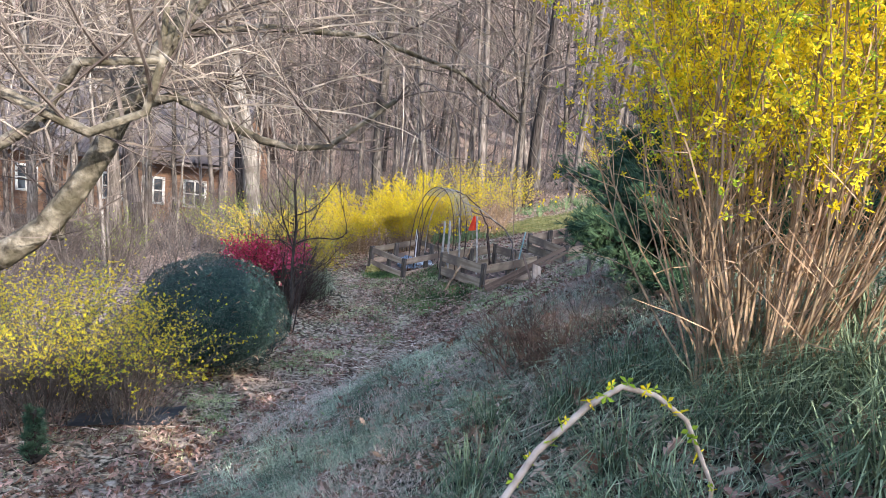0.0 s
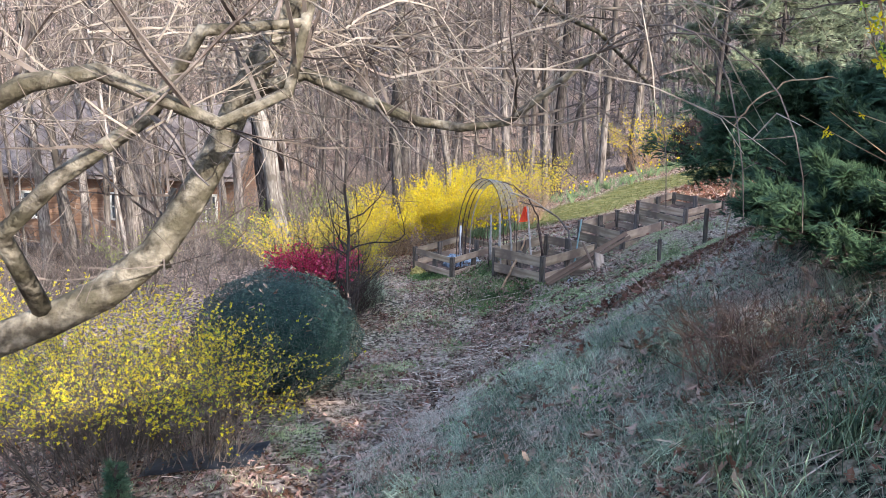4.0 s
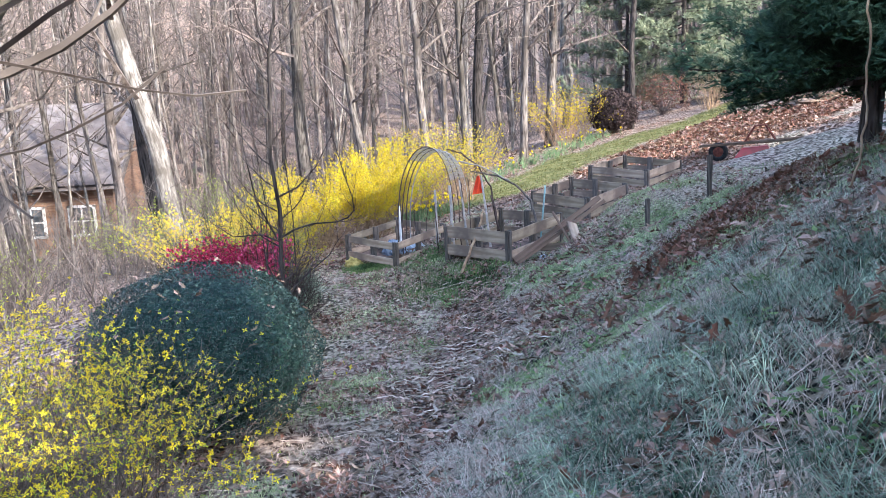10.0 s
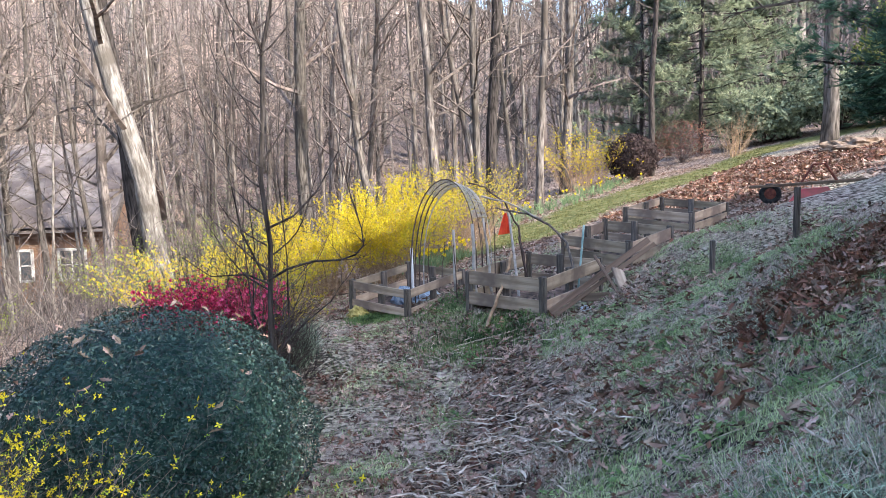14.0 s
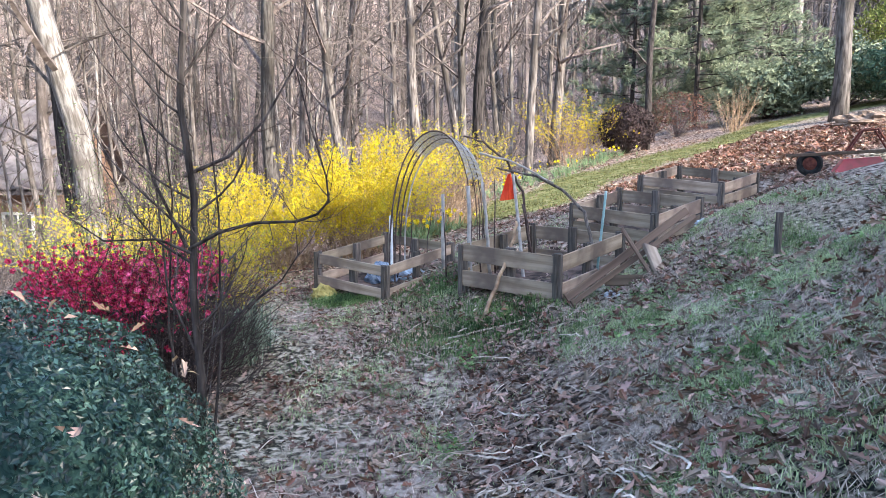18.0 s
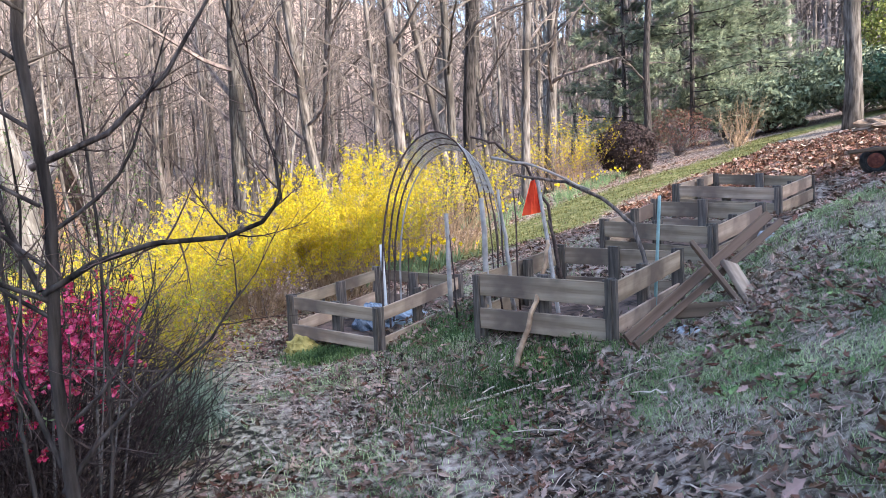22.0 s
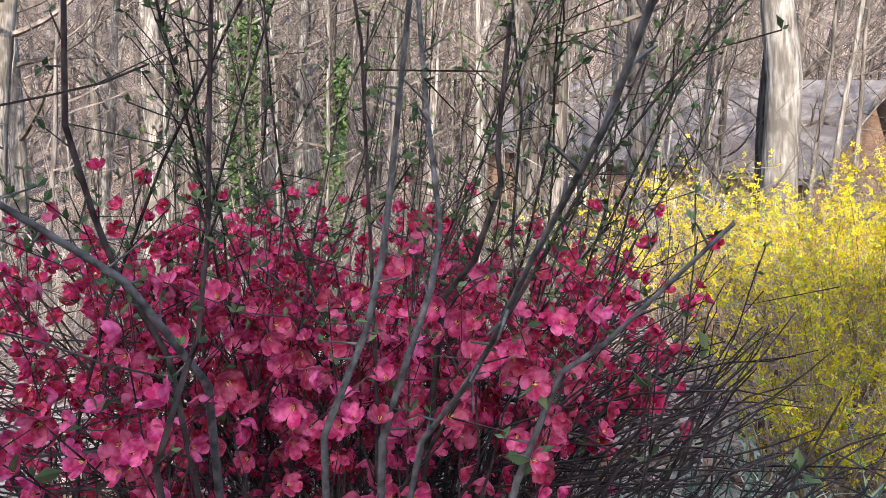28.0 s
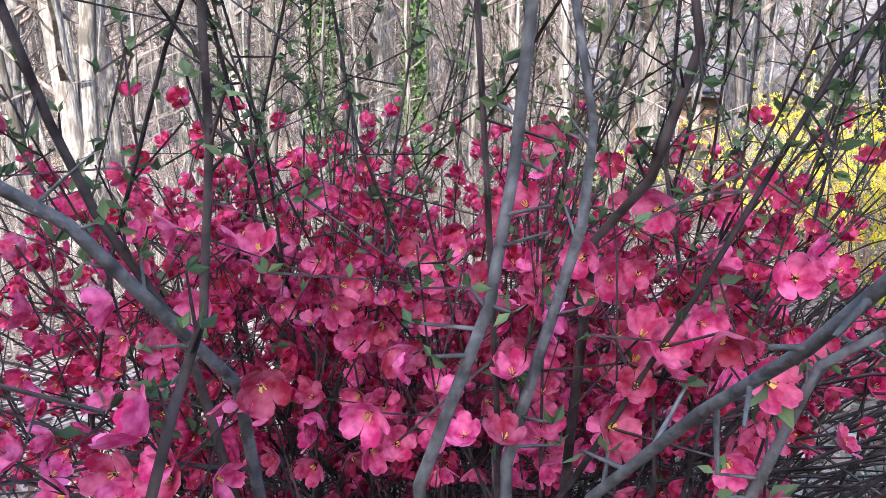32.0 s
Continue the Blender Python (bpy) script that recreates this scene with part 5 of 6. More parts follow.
for i in range(4):
    a = Acc()
    a.tube([hoop(i, j / 18) - base for j in range(19)], [0.009 - 0.0002 * j for j in range(19)], 6)
    part("hoop", a, TWIG_DARK if i < 3 else GREY_STICK, arch)
a = Acc()
for q in range(14):
    u0 = 0.36 + 0.5 * q / 14
    for j in range(14):
        for s0 in (-1, 1):
            v0, v1 = j / 14 * 3, (j + 1) / 14 * 3
            i0, i1 = int(min(v0, 2.99)), int(min(v1, 2.99))
            ua, ub = u0 + (0.0178 if (j + (s0 > 0)) % 2 else -0.0178), u0 + (-0.0178 if (j + (s0 > 0)) % 2 else 0.0178)
            p = hoop(i0, ua).lerp(hoop(i0 + 1, ua), v0 - i0)
            e = hoop(i1, ub).lerp(hoop(i1 + 1, ub), v1 - i1)
            a.tube([p - base, e - base], [0.0028, 0.0028], 3, cap=False)
part("wire_netting", a, WIRE, arch, "sagging grey wire netting")


def gp(x, y, z=0.0):
    return tuple(g3(x, y, z))


pole("bent_pole", ((1.36, 13.0, 0.36), (1.38, 13.1, 0.7), (1.34, 13.2, 0.96), (1.18, 13.38, 1.16), (0.95, 13.5, 1.29), (0.6, 13.68, 1.36)), 0.019, 0.01, WOOD_POST, "bent grey sapling pole arching to the trellis", "pole", wob=0.006, seed=1)
pole("bent_pole", ((1.0, 13.9, 0.4), (0.98, 13.88, 0.75), (0.9, 13.84, 1.12), (0.74, 13.8, 1.42), (0.49, 13.79, 1.61), (0.3, 13.8, 1.66)), 0.015, 0.009, TWIG_DARK, "dark bent stick beside the trellis", "pole", wob=0.008, seed=2)
pole("thin_stick", ((0.45, 13.75, 1.5), (0.75, 13.6, 1.42), (1.1, 13.4, 1.22)), 0.012, 0.008, GREY_STICK, "thin grey stick lying across the poles", "stick", wob=0.006, seed=3)
pole("white_pipe", ((-0.36, 14.55, 0.14), (-0.37, 14.6, 0.83)), 0.018, 0.018, WHITE_PIPE, "white plastic pipe standing in the first bed", "pipe")
pole("bed_stake", (gp(0.16, 14.22, 0), (0.15, 14.19, 1.08)), 0.021, 0.018, GREY_STICK, "grey weathered stake at the bed corner", "stake", wob=0.004)
pole("pale_stake", (gp(0.31, 13.36, 0), (0.28, 13.34, 1.2)), 0.024, 0.018, GREY_STICK, "pale weathered stake beside the bed", "stake", wob=0.006)
pole("grey_pole", (gp(0.5, 13.4, 0.05), (0.47, 13.42, 0.8), (0.42, 13.45, 1.25)), 0.018, 0.012, GREY_STICK, "grey stick standing in the second bed", "stick", wob=0.006)
pole("prop_stick", (gp(0.31, 12.67, 0), (0.48, 12.84, 0.44), (0.64, 13.04, 0.74), (0.68, 13.1, 0.9)), 0.02, 0.012, TWIG_TAN, "forked brown stick propped on the bed", "stick", wob=0.008)
pole("blue_stake", ((1.42, 13.05, 0.4), (1.53, 13.18, 1.16)), 0.012, 0.012, BLUE_STAKE, "blue-green plastic garden stake", "stake")
pole("ground_stick", (gp(-0.05, 12.5, 0.02), gp(0.6, 12.35, 0.02)), 0.009, 0.006, STRAW, "pale stick lying on the grass", "stick", wob=0.008)
pole("dark_stick", ((1.02, 13.86, 0.45), (0.9, 13.8, 1.0)), 0.016, 0.01, TWIG_DARK, "short dark stick leaning by the bed", "stick", wob=0.006)
for i, (dx, dy, hh) in enumerate(((0.0, 0.1, 0.8), (0.06, 0.2, 0.9), (-0.3, 0.35, 0.7), (0.15, 0.15, 0.95))):
    pole("bean_stick", (gp(0.42 + dx, 13.35 + dy, 0.05), gp(0.4 + dx, 13.35 + dy, hh)), 0.008, 0.005, TWIG_DARK, "thin dark bean stick in the bed", "stick", wob=0.008, seed=i)
for i, (dx, dy, hh) in enumerate(((0.0, 0.0, 0.6), (0.12, 0.1, 0.55), (0.3, 0.2, 0.5), (-0.05, 0.25, 0.65))):
    pole("bean_stick", (gp(-0.3 + dx, 14.4 + dy, 0.05), gp(-0.28 + dx * 1.2, 14.4 + dy, hh + 0.15)), 0.007, 0.004, TWIG_DARK, "thin dark bean stick in the bed", "stick", wob=0.01, seed=i + 9)

flag = thing("flag_stake", (0.8, 13.3, 0.33), "pale stake with an orange-red flag", "flag")
a = Acc()
a.tube([Vector((0, 0, 0)), Vector((-0.04, 0.06, 0.5)), Vector((-0.09, 0.12, 0.98))], [0.016, 0.015, 0.014], 7)
part("pole", a, GREY_STICK, flag)
a = Acc()
for i in range(6):
    for j in range(5):
        def fp(i, j):
            u, v = i / 6, j / 5
            wd = 0.03 + 0.12 * v
            return Vector((-0.10 - 0.03 + (u - 0.5) * wd * 1.1, 0.02 * math.sin(u * 7 + v * 2) + 0.1, 0.97 - 0.24 * v + 0.02 * u))
        a.face([fp(i, j), fp(i + 1, j), fp(i + 1, j + 1), fp(i, j + 1)])
part("cloth", a, FLAG, flag, "drooping orange-red cloth")


def lump(name, place, size, material, label, category, seed, n=14):
    """A crumpled rounded mass."""
    a = Acc()
    grid = []
    for j in range(n + 1):
        row = []
        for q in range(2 * n):
            th, ph = math.pi * j / n, math.pi * q / n
            d = Vector((math.sin(th) * math.cos(ph), math.sin(th) * math.sin(ph), math.cos(th)))
            k = 1 + 0.3 * noise.noise(d * 2.3 + Vector((seed, 0, 0))) + 0.15 * noise.noise(d * 6 + Vector((0, seed, 0)))
            row.append(Vector((d.x * size[0] * k, d.y * size[1] * k, max(d.z * k, -0.35) * size[2] + size[2] * 0.33)))
        grid.append(row)
    for j in range(n):
        for q in range(2 * n):
            a.face([grid[j][q], grid[j + 1][q], grid[j + 1][(q + 1) % (2 * n)], grid[j][(q + 1) % (2 * n)]])
    ob = new(name, a.mesh(name, material))
    ob.matrix_world = Matrix.Translation(place)
    return tagged(ob, label, category)


lump("plastic_sheet", (-0.2, 14.55, 0.14), (0.2, 0.17, 0.11), PLASTIC_BAG, "crumpled pale plastic sheet lying in the first bed", "plastic sheet", 3)
lump("blue_netting", (-0.48, 14.4, 0.14), (0.16, 0.14, 0.15), BLUE_BUNDLE, "blue and white bundled netting lying in the first bed", "netting", 5)
lump("plastic_scrap", g3(1.35, 12.42, 0.0), (0.09, 0.08, 0.03), PLASTIC_BAG, "scrap of white plastic on the ground by the bed", "plastic scrap", 7)
lump("plastic_scrap", g3(2.98, 14.2, 0.03), (0.07, 0.06, 0.07), PLASTIC_BAG, "scrap of white plastic on the ground by the bed", "plastic scrap", 8)
lump("stone", g3(-1.08, 14.2, -0.02), (0.13, 0.12, 0.11), mat("mossy_block", (0.25, 0.2, 0.06), (0.42, 0.34, 0.12), 12, bump=0.5), "mossy yellow-brown block under the bed corner", "stone", 9)
lump("stone", g3(-0.9, 17.1, -0.02), (0.22, 0.16, 0.14), STONE, "grey stone at the foot of the hedge", "stone", 11)


def plank(name, p, q, wide, thick, material, label, face_up=None):
    p, q = Vector(p), Vector(q)
    x = (q - p).normalized()
    n = (face_up or Vector((0, 0, 1)))
    y = n.cross(x).normalized()
    a = Acc()
    ln = (q - p).length
    a.box((ln / 2, 0, 0), (ln, wide, thick), None, 0.004)
    ob = new(name, a.mesh(name, material))
    ob.matrix_world = Matrix.Translation(p) @ Matrix((x, y, x.cross(y))).transposed().to_4x4()
    return tagged(ob, label, "plank", "leaning planks")


# planks leaning on the third bed
side = Vector((0.45, -0.75, 0.5)).normalized()
plank("plank", (0.95, 12.42, 0.32), (2.16, 12.86, 1.0), 0.065, 0.03, WOOD_BROWN, "long brown plank lying up the slope against the beds", side)
plank("plank", (0.98, 12.36, 0.29), (2.2, 12.78, 0.96), 0.045, 0.03, WOOD_BROWN, "long brown plank lying up the slope against the beds", side)
plank("plank", (1.5, 12.66, 0.86), (1.68, 12.32, 0.44), 0.07, 0.028, WOOD_BROWN, "short plank propped crosswise", Vector((0.5, 0.2, 0.8)))
plank("plank", (1.72, 12.6, 0.72), (1.74, 12.28, 0.44), 0.15, 0.03, WOOD, "short grey plank propped crosswise", Vector((0.4, -0.5, 0.6)))
plank("plank", (1.3, 12.5, 0.45), (1.72, 12.36, 0.47), 0.09, 0.025, WOOD_BROWN, "short plank under the long ones", Vector((0.2, -0.9, 0.3)))

# stakes on the bank
for x, y, hh, lab in ((2.42, 11.85, 0.34, "short square wooden stake on the bank"), (2.76, 11.0, 0.47, "square wooden stake on the bank")):
    a = Acc()
    a.box((0, 0, hh / 2 - 0.05), (0.04, 0.036, hh + 0.1), None, 0.004)
    ob = tagged(new("wooden_stake", a.mesh("wooden_stake", WOOD_POST)), lab, "stake", "bank stakes")
    ob.matrix_world = Matrix.Translation(g3(x, y)) @ Euler((0.03, -0.03, 0.4)).to_matrix().to_4x4()


# ---- overturned red wheelbarrow ----
WB = g3(5.0, 15.19)
barrow = thing("wheelbarrow", WB, "overturned red wheelbarrow with a black tyre and wooden handles", "wheelbarrow")
ux, uy = Vector((0.86, -0.5, 0)).normalized(), Vector((0.5, 0.86, 0)).normalized()
uz = Vector((0, 0, 1))


WB_SLOPE = (height(5.62, 14.85) - height(5.0, 15.19)) / 0.72


def wb(x, y, z):
    return ux * x * 0.75 + uy * y * 0.75 + uz * (z * 0.72 + 0.05 + x * 0.75 * WB_SLOPE)


a = Acc()
prof = ((0.15, 0.34, 0.0), (0.95, 0.42, 0.0), (0.8, 0.26, 0.24), (0.3, 0.2, 0.22))
ringm = [[wb(x, s0 * wy, z + 0.03) for x, wy, z in prof] for s0 in (-1, 1)]
for q in range(4):
    j = (q + 1) % 4
    a.face([ringm[0][q], ringm[0][j], ringm[1][j], ringm[1][q]])
a.face(list(reversed(ringm[0])))
a.face(ringm[1])
part("tray", a, RED_PAINT, barrow, "upturned red steel tray")
for s0 in (-1, 1):
    a = Acc()
    m = Matrix((ux, uy, uz)).transposed()
    a.box(wb(0.45, s0 * 0.24, 0.36), (1.5, 0.045, 0.04), m @ Euler((0, -0.06, s0 * 0.07)).to_matrix(), 0.006)
    part("handle", a, WOOD_BROWN, barrow, "reddish wooden handle")
    a = Acc()
    pts = [wb(0.35, s0 * 0.22, 0.37), wb(0.55, s0 * 0.2, 0.72), wb(0.75, s0 * 0.2, 0.72), wb(0.95, s0 * 0.22, 0.38)]
    a.tube(pts, [0.014] * 4, 6)
    part("leg", a, RUSTY, barrow, "rusty bent leg")
a = Acc()
a.tube([wb(0.55, -0.2, 0.72), wb(0.55, 0.2, 0.72)], [0.012] * 2, 6)
a.tube([wb(0.75, -0.2, 0.72), wb(0.75, 0.2, 0.72)], [0.012] * 2, 6)
part("brace", a, RUSTY, barrow)
wheel = new("wheel")
wheel.parent = barrow
wheel.matrix_local = Matrix.Translation(wb(-0.18, 0, 0.2))


def ring(R0, r0, n=28, k=10):
    a = Acc()
    for i in range(n):
        for j in range(k):
            def tp(i, j):
                al, be = 2 * math.pi * i / n, 2 * math.pi * j / k
                return (ux * math.cos(al) + uz * math.sin(al)) * (R0 + r0 * math.cos(be)) + uy * r0 * math.sin(be)
            a.face([tp(i, j), tp(i + 1, j), tp(i + 1, j + 1), tp(i, j + 1)])
    return a


part("tyre", ring(0.114, 0.038), RUBBER, wheel, smooth=True)
a = Acc()
a.tube([uy * -0.035, uy * -0.025, uy * 0.025, uy * 0.035], [0.045, 0.08, 0.08, 0.045], 20)
part("rim", a, RUSTY, wheel, "dull red rim")


lump("soil_mound", g3(11.0, 22.2, -0.1), (0.9, 0.6, 0.26), mat("compost", (0.12, 0.08, 0.055), (0.3, 0.22, 0.16), 9, bump=0.8), "brown heap of compost at the top of the lawn", "heap", 21, 18)


# ---- daffodils, tarp, seedling, grass clumps ----
DAFF_LEAF = mat("daffodil_leaf", (0.08, 0.125, 0.06), (0.19, 0.26, 0.13), 5, rough=0.5, bump=0, island=0.3, translucent=0.2)


def daffodils(place, n, spread, seed, label="clump of yellow daffodils in flower", bloom=1.0):
    rg = random.Random(seed)
    t = thing("daffodils", place, label, "flowers", "daffodil clumps")
    lf, fl, cup = Acc(), Acc(), Acc()
    for _ in range(n):
        o = Vector((rg.gauss(0, spread), rg.gauss(0, spread), 0))
        for _ in range(6):
            d = Vector((rg.gauss(0, .35), rg.gauss(0, .35), 1)).normalized()
            l = rg.uniform(0.22, 0.36)
            sd = d.orthogonal().normalized() * 0.007
            tip = o + d * l + Vector((d.x, d.y, -0.3)) * 0.06
            lf.face([o - sd, o + sd, o + d * l * 0.6 + sd, o + d * l * 0.6 - sd])
            lf.face([o + d * l * 0.6 - sd, o + d * l * 0.6 + sd, tip])
        if rg.random() > bloom:
            continue
        h = Vector((rg.gauss(0, .03), rg.gauss(0, .03), rg.uniform(0.28, 0.38)))
        lf.tube([o, o + h], [0.004, 0.003], 3, cap=False)
        d = Vector((rg.gauss(0.2, .6), rg.gauss(-0.6, .5), 0.15)).normalized()
        blossom(fl, o + h, d, 0.045, rg, 6)
        cup.tube([o + h, o + h + d * 0.025, o + h + d * 0.03], [0.008, 0.013, 0.017], 7, cap=False)
    part("leaves", lf, DAFF_LEAF, t, "grey-green strap leaves", kind="stuff")
    if not fl.f:
        return
    part("petal_mass", fl, YELLOW_FAR, t, kind="stuff")
    part("trumpet_mass", cup, YELLOW, t, kind="stuff")


daffodils(g3(0.12, 17.6), 34, 0.25, 1)
daffodils(g3(0.55, 18.3), 26, 0.25, 2)
for i in range(10):
    daffodils(g3(2.3 + i * 0.42 + R.uniform(-.2, .2), 21.9 + i * 0.47 + R.uniform(-.2, .2)), 14, 0.25, 10 + i, "clump of daffodils along the wood edge, few in flower", 0.28)

tarp = Acc()
for i in range(14):
    for j in range(6):
        def tpnt(i, j):
            x, y = -2.35 + i * 0.055, 6.55 + j * 0.07 + i * 0.016
            return g3(x, y, 0.03 + 0.02 * noise.noise((x * 6, y * 6, 4))) - g3(-2.1, 6.6)
        tarp.face([tpnt(i, j), tpnt(i + 1, j), tpnt(i + 1, j + 1), tpnt(i, j + 1)])
ob = tagged(new("black_tarp", tarp.mesh("black_tarp", TARP, smooth=True)), "strip of black plastic sheet edging the shrub bed", "plastic sheet")
ob.matrix_world = Matrix.Translation(g3(-2.1, 6.6))
juniper(g3(-2.15, 5.9, -0.02), 26, 0.1, 0.6, "small dark conifer seedling", 61, JUNIPER_LOW, 0.045, 4, 0.04, 0.42, name="conifer_seedling")


def blades(acc, x, y, n, length, rng, width=0.004, droop=0.6, spread=0.08, dz=0.0, low=0.2):
    for _ in range(n):
        p = g3(x + rng.gauss(0, spread), y + rng.gauss(0, spread), dz)
        a0 = rng.uniform(0, 6.28)
        o = Vector((math.cos(a0), math.sin(a0), 0))
        l = length * rng.uniform(0.5, 1.2)
        k = rng.uniform(low, 1.0) * droop
        sd = Vector((-o.y, o.x, 0)) * width
        m1 = p + o * l * 0.4 * k + Vector((0, 0, l * (0.55 - 0.28 * max(0.0, k - 0.4))))
        tip = p + o * l * 0.95 * k + Vector((0, 0, l * max(0.08, 0.95 - 0.78 * k)))
        acc.face([p - sd, p + sd, m1 + sd * 0.8, m1 - sd * 0.8])
        acc.face([m1 - sd * 0.8, m1 + sd * 0.8, tip])


def grass_clump(places, n, length, material, label, seed, width=0.004, droop=0.9, spread=0.06):
    rg = random.Random(seed)
    for x, y in places:
        a = Acc()
        blades(a, x, y, n, length, rg, width, droop, spread)
        b = g3(x, y)
        a.v = [v - b for v in a.v]
        ob = tagged(new("grass_clump", a.mesh("grass_clump", material)), label, "grass", "grass clumps")
        ob.matrix_world = Matrix.Translation(b)


rng = random.Random(90)
grass_clump([(0.75 + rng.uniform(0, 1.6), 2.9 + rng.uniform(0, 1.5)) for _ in range(38)], 150, 0.36, LILYTURF, "arching grey-green tuft of lilyturf", 91, 0.0024, 1.45, 0.05)
grass_clump([(-1.62, 12.3), (-1.72, 12.5), (-1.55, 12.45), (-1.68, 12.2)], 170, 0.62, GRASS_BLUE, "tall arching green grass clump beside the quince", 92, 0.004, 0.9, 0.05)


# ---- litter, grass and husks: too many to count ----
def leaf_piece(acc, p, s, rng, flat=0.5):
    """A dry leaf: small ones a bent kite, large ones lobed and curled."""
    o = (Vector((0, 0, 1)) + rdir(rng) * flat).normalized()
    s1 = o.orthogonal().normalized()
    a0 = rng.uniform(0, 6.28)
    s1, s2 = s1 * math.cos(a0) + o.cross(s1) * math.sin(a0), o.cross(s1) * math.cos(a0) - s1 * math.sin(a0)
    c = o * s * rng.uniform(-0.2, 0.45)
    if s < 0.027:
        k, m = rng.uniform(0.35, 0.6), s1 * s * rng.uniform(-0.3, 0.3)
        acc.face([p - s1 * s, p + m + s2 * s * k + c, p + s1 * s])
        acc.face([p + s1 * s, p - m * 0.5 - s2 * s * k + c, p - s1 * s])
        return
    curl = rng.uniform(-0.3, 0.7)
    for q in (-1, 1):
        edge = [p - s1 * s]
        for u, w in ((-0.62, 0.34), (-0.42, 0.2), (-0.1, 0.56), (0.12, 0.27), (0.45, 0.42), (0.62, 0.18)):
            w *= rng.uniform(0.75, 1.2)
            edge.append(p + s1 * s * u + s2 * (q * s * w) + c * (w * 1.6) + o * (s * curl * (u * u + w * w)))
        edge.append(p + s1 * s + o * s * curl)
        acc.face(edge if q < 0 else list(reversed(edge)))


BEDS = (((-0.43, 14.46), 0.62), ((1.0, 13.34), 0.68), ((2.37, 14.56), 0.66), ((3.65, 15.7), 0.7))


def clear_of_beds(x, y):
    return all(math.hypot(x - c[0], y - c[1]) > r for c, r in BEDS)


rng = random.Random(101)
lit_a, lit_b, gr, gb, gl, straw, husk, foot = (Acc() for _ in range(8))
for _ in range(120000):
    y = rng.uniform(2.0, 18) if rng.random() < 0.75 else rng.uniform(14, 29)
    x = rng.uniform(-4.5, 3.8) if y < 14 else rng.uniform(-4, 9)
    zone = noise.noise((x * 0.9, y * 0.9, 7)) + 0.4 * noise.noise((x * 3, y * 3, 8))
    if lawn_mask(x, y) > 0.3 and rng.random() < 0.96:
        continue
    if not clear_of_beds(x, y) and rng.random() < 0.6:
        continue
    if lerp(y, TOE) + 0.45 < x and 6 < y < 13.5 and rng.random() < (0.3 if zone > 0.15 else 0.6):
        continue
    p = g3(x, y, 0.012)
    near_wood = x < -1.8 or (y > 14 and x < 0.2)
    if near_wood or zone > 0.05 or path_mask(x, y) > 0.3 or rng.random() < 0.25:
        leaf_piece(lit_a if rng.random() < 0.8 else lit_b, p + Vector((0, 0, 0.03 if x > lerp(y, TOE) + 0.3 else 0)), rng.uniform(0.013, 0.044), rng, 0.7)
for _ in range(18000):   # leaf-covered plot and the dry heap on the bank
    x, y = rng.uniform(3.5, 12), rng.uniform(16, 25)
    if mulch_mask(x, y) > 0.2 and lawn_mask(x, y) < 0.2:
        leaf_piece(lit_b if rng.random() < 0.6 else lit_a, g3(x, y, 0.03 + rng.random() * 0.06), rng.uniform(0.04, 0.075), rng, 0.9)
for _ in range(4400):
    u = rng.gauss(0.1, 0.5 if _ < 3400 else 0.8)
    v = rng.gauss(0.12 * noise.noise((u * 3, 0, 61)), 0.3 + 0.1 * u if _ < 3400 else 0.6)
    x, y = 2.0 + u * 0.75 - v * 0.3, 9.22 + u * 0.36 + v
    leaf_piece(lit_b if rng.random() < 0.7 else lit_a, g3(x, y, 0.01 + rng.random() * 0.1 * max(0, 1 - abs(v) * 2)), rng.uniform(0.018, 0.05), rng, 1.1)
for _ in range(52000):
    y = 2.0 + 14.5 * rng.random() ** 1.15
    x = rng.uniform(-2.4, 1.2) if rng.random() < 0.3 else rng.uniform(lerp(y, TOE), lerp(y, TOE) + 4.2)
    if not clear_of_beds(x, y):
        continue
    zone = noise.noise((x * 0.8, y * 0.8, 17)) + 0.5 * noise.noise((x * 2.4, y * 2.4, 18))
    pm = path_mask(x, y)
    s = x - lerp(y, TOE)
    if pm > 0.4 and rng.random() < 0.8:
        continue
    bank = s > 0.35 and y < 8.2 + 2.2 * zone
    tuft = noise.noise((x * 2.3, y * 2.3, 27)) + 0.6 * noise.noise((x * 9, y * 9, 28)) + rng.gauss(0, 0.12)
    if s < 0.3 and zone < -0.12 and rng.random() < 0.8:
        continue
    if bank:
        if tuft > 0.5 or rng.random() < 0.15:
            continue
        if tuft > 0.06:
            blades(straw, x, y, 3, 0.13, rng, 0.0013, 1.15, 0.035, 0.0, 0.75)
        else:
            blades(gb, x, y, 3, 0.13 + 0.05 * tuft, rng, 0.0016, 1.15, 0.03, 0.0, 0.5)
    elif s > 0.3:
        if tuft > 0.04:
            blades(straw, x, y, 2, 0.1, rng, 0.0013, 1.15, 0.035, 0.0, 0.75)
        else:
            blades(gr, x, y, 2, 0.055, rng, 0.002, 1.05, 0.03)
    elif tuft > 0.25:
        blades(straw, x, y, 1, 0.08, rng, 0.0013, 1.15, 0.035, 0.0, 0.75)
    else:
        blades(gr, x, y, 2, 0.05, rng, 0.0022, 1.0, 0.03)
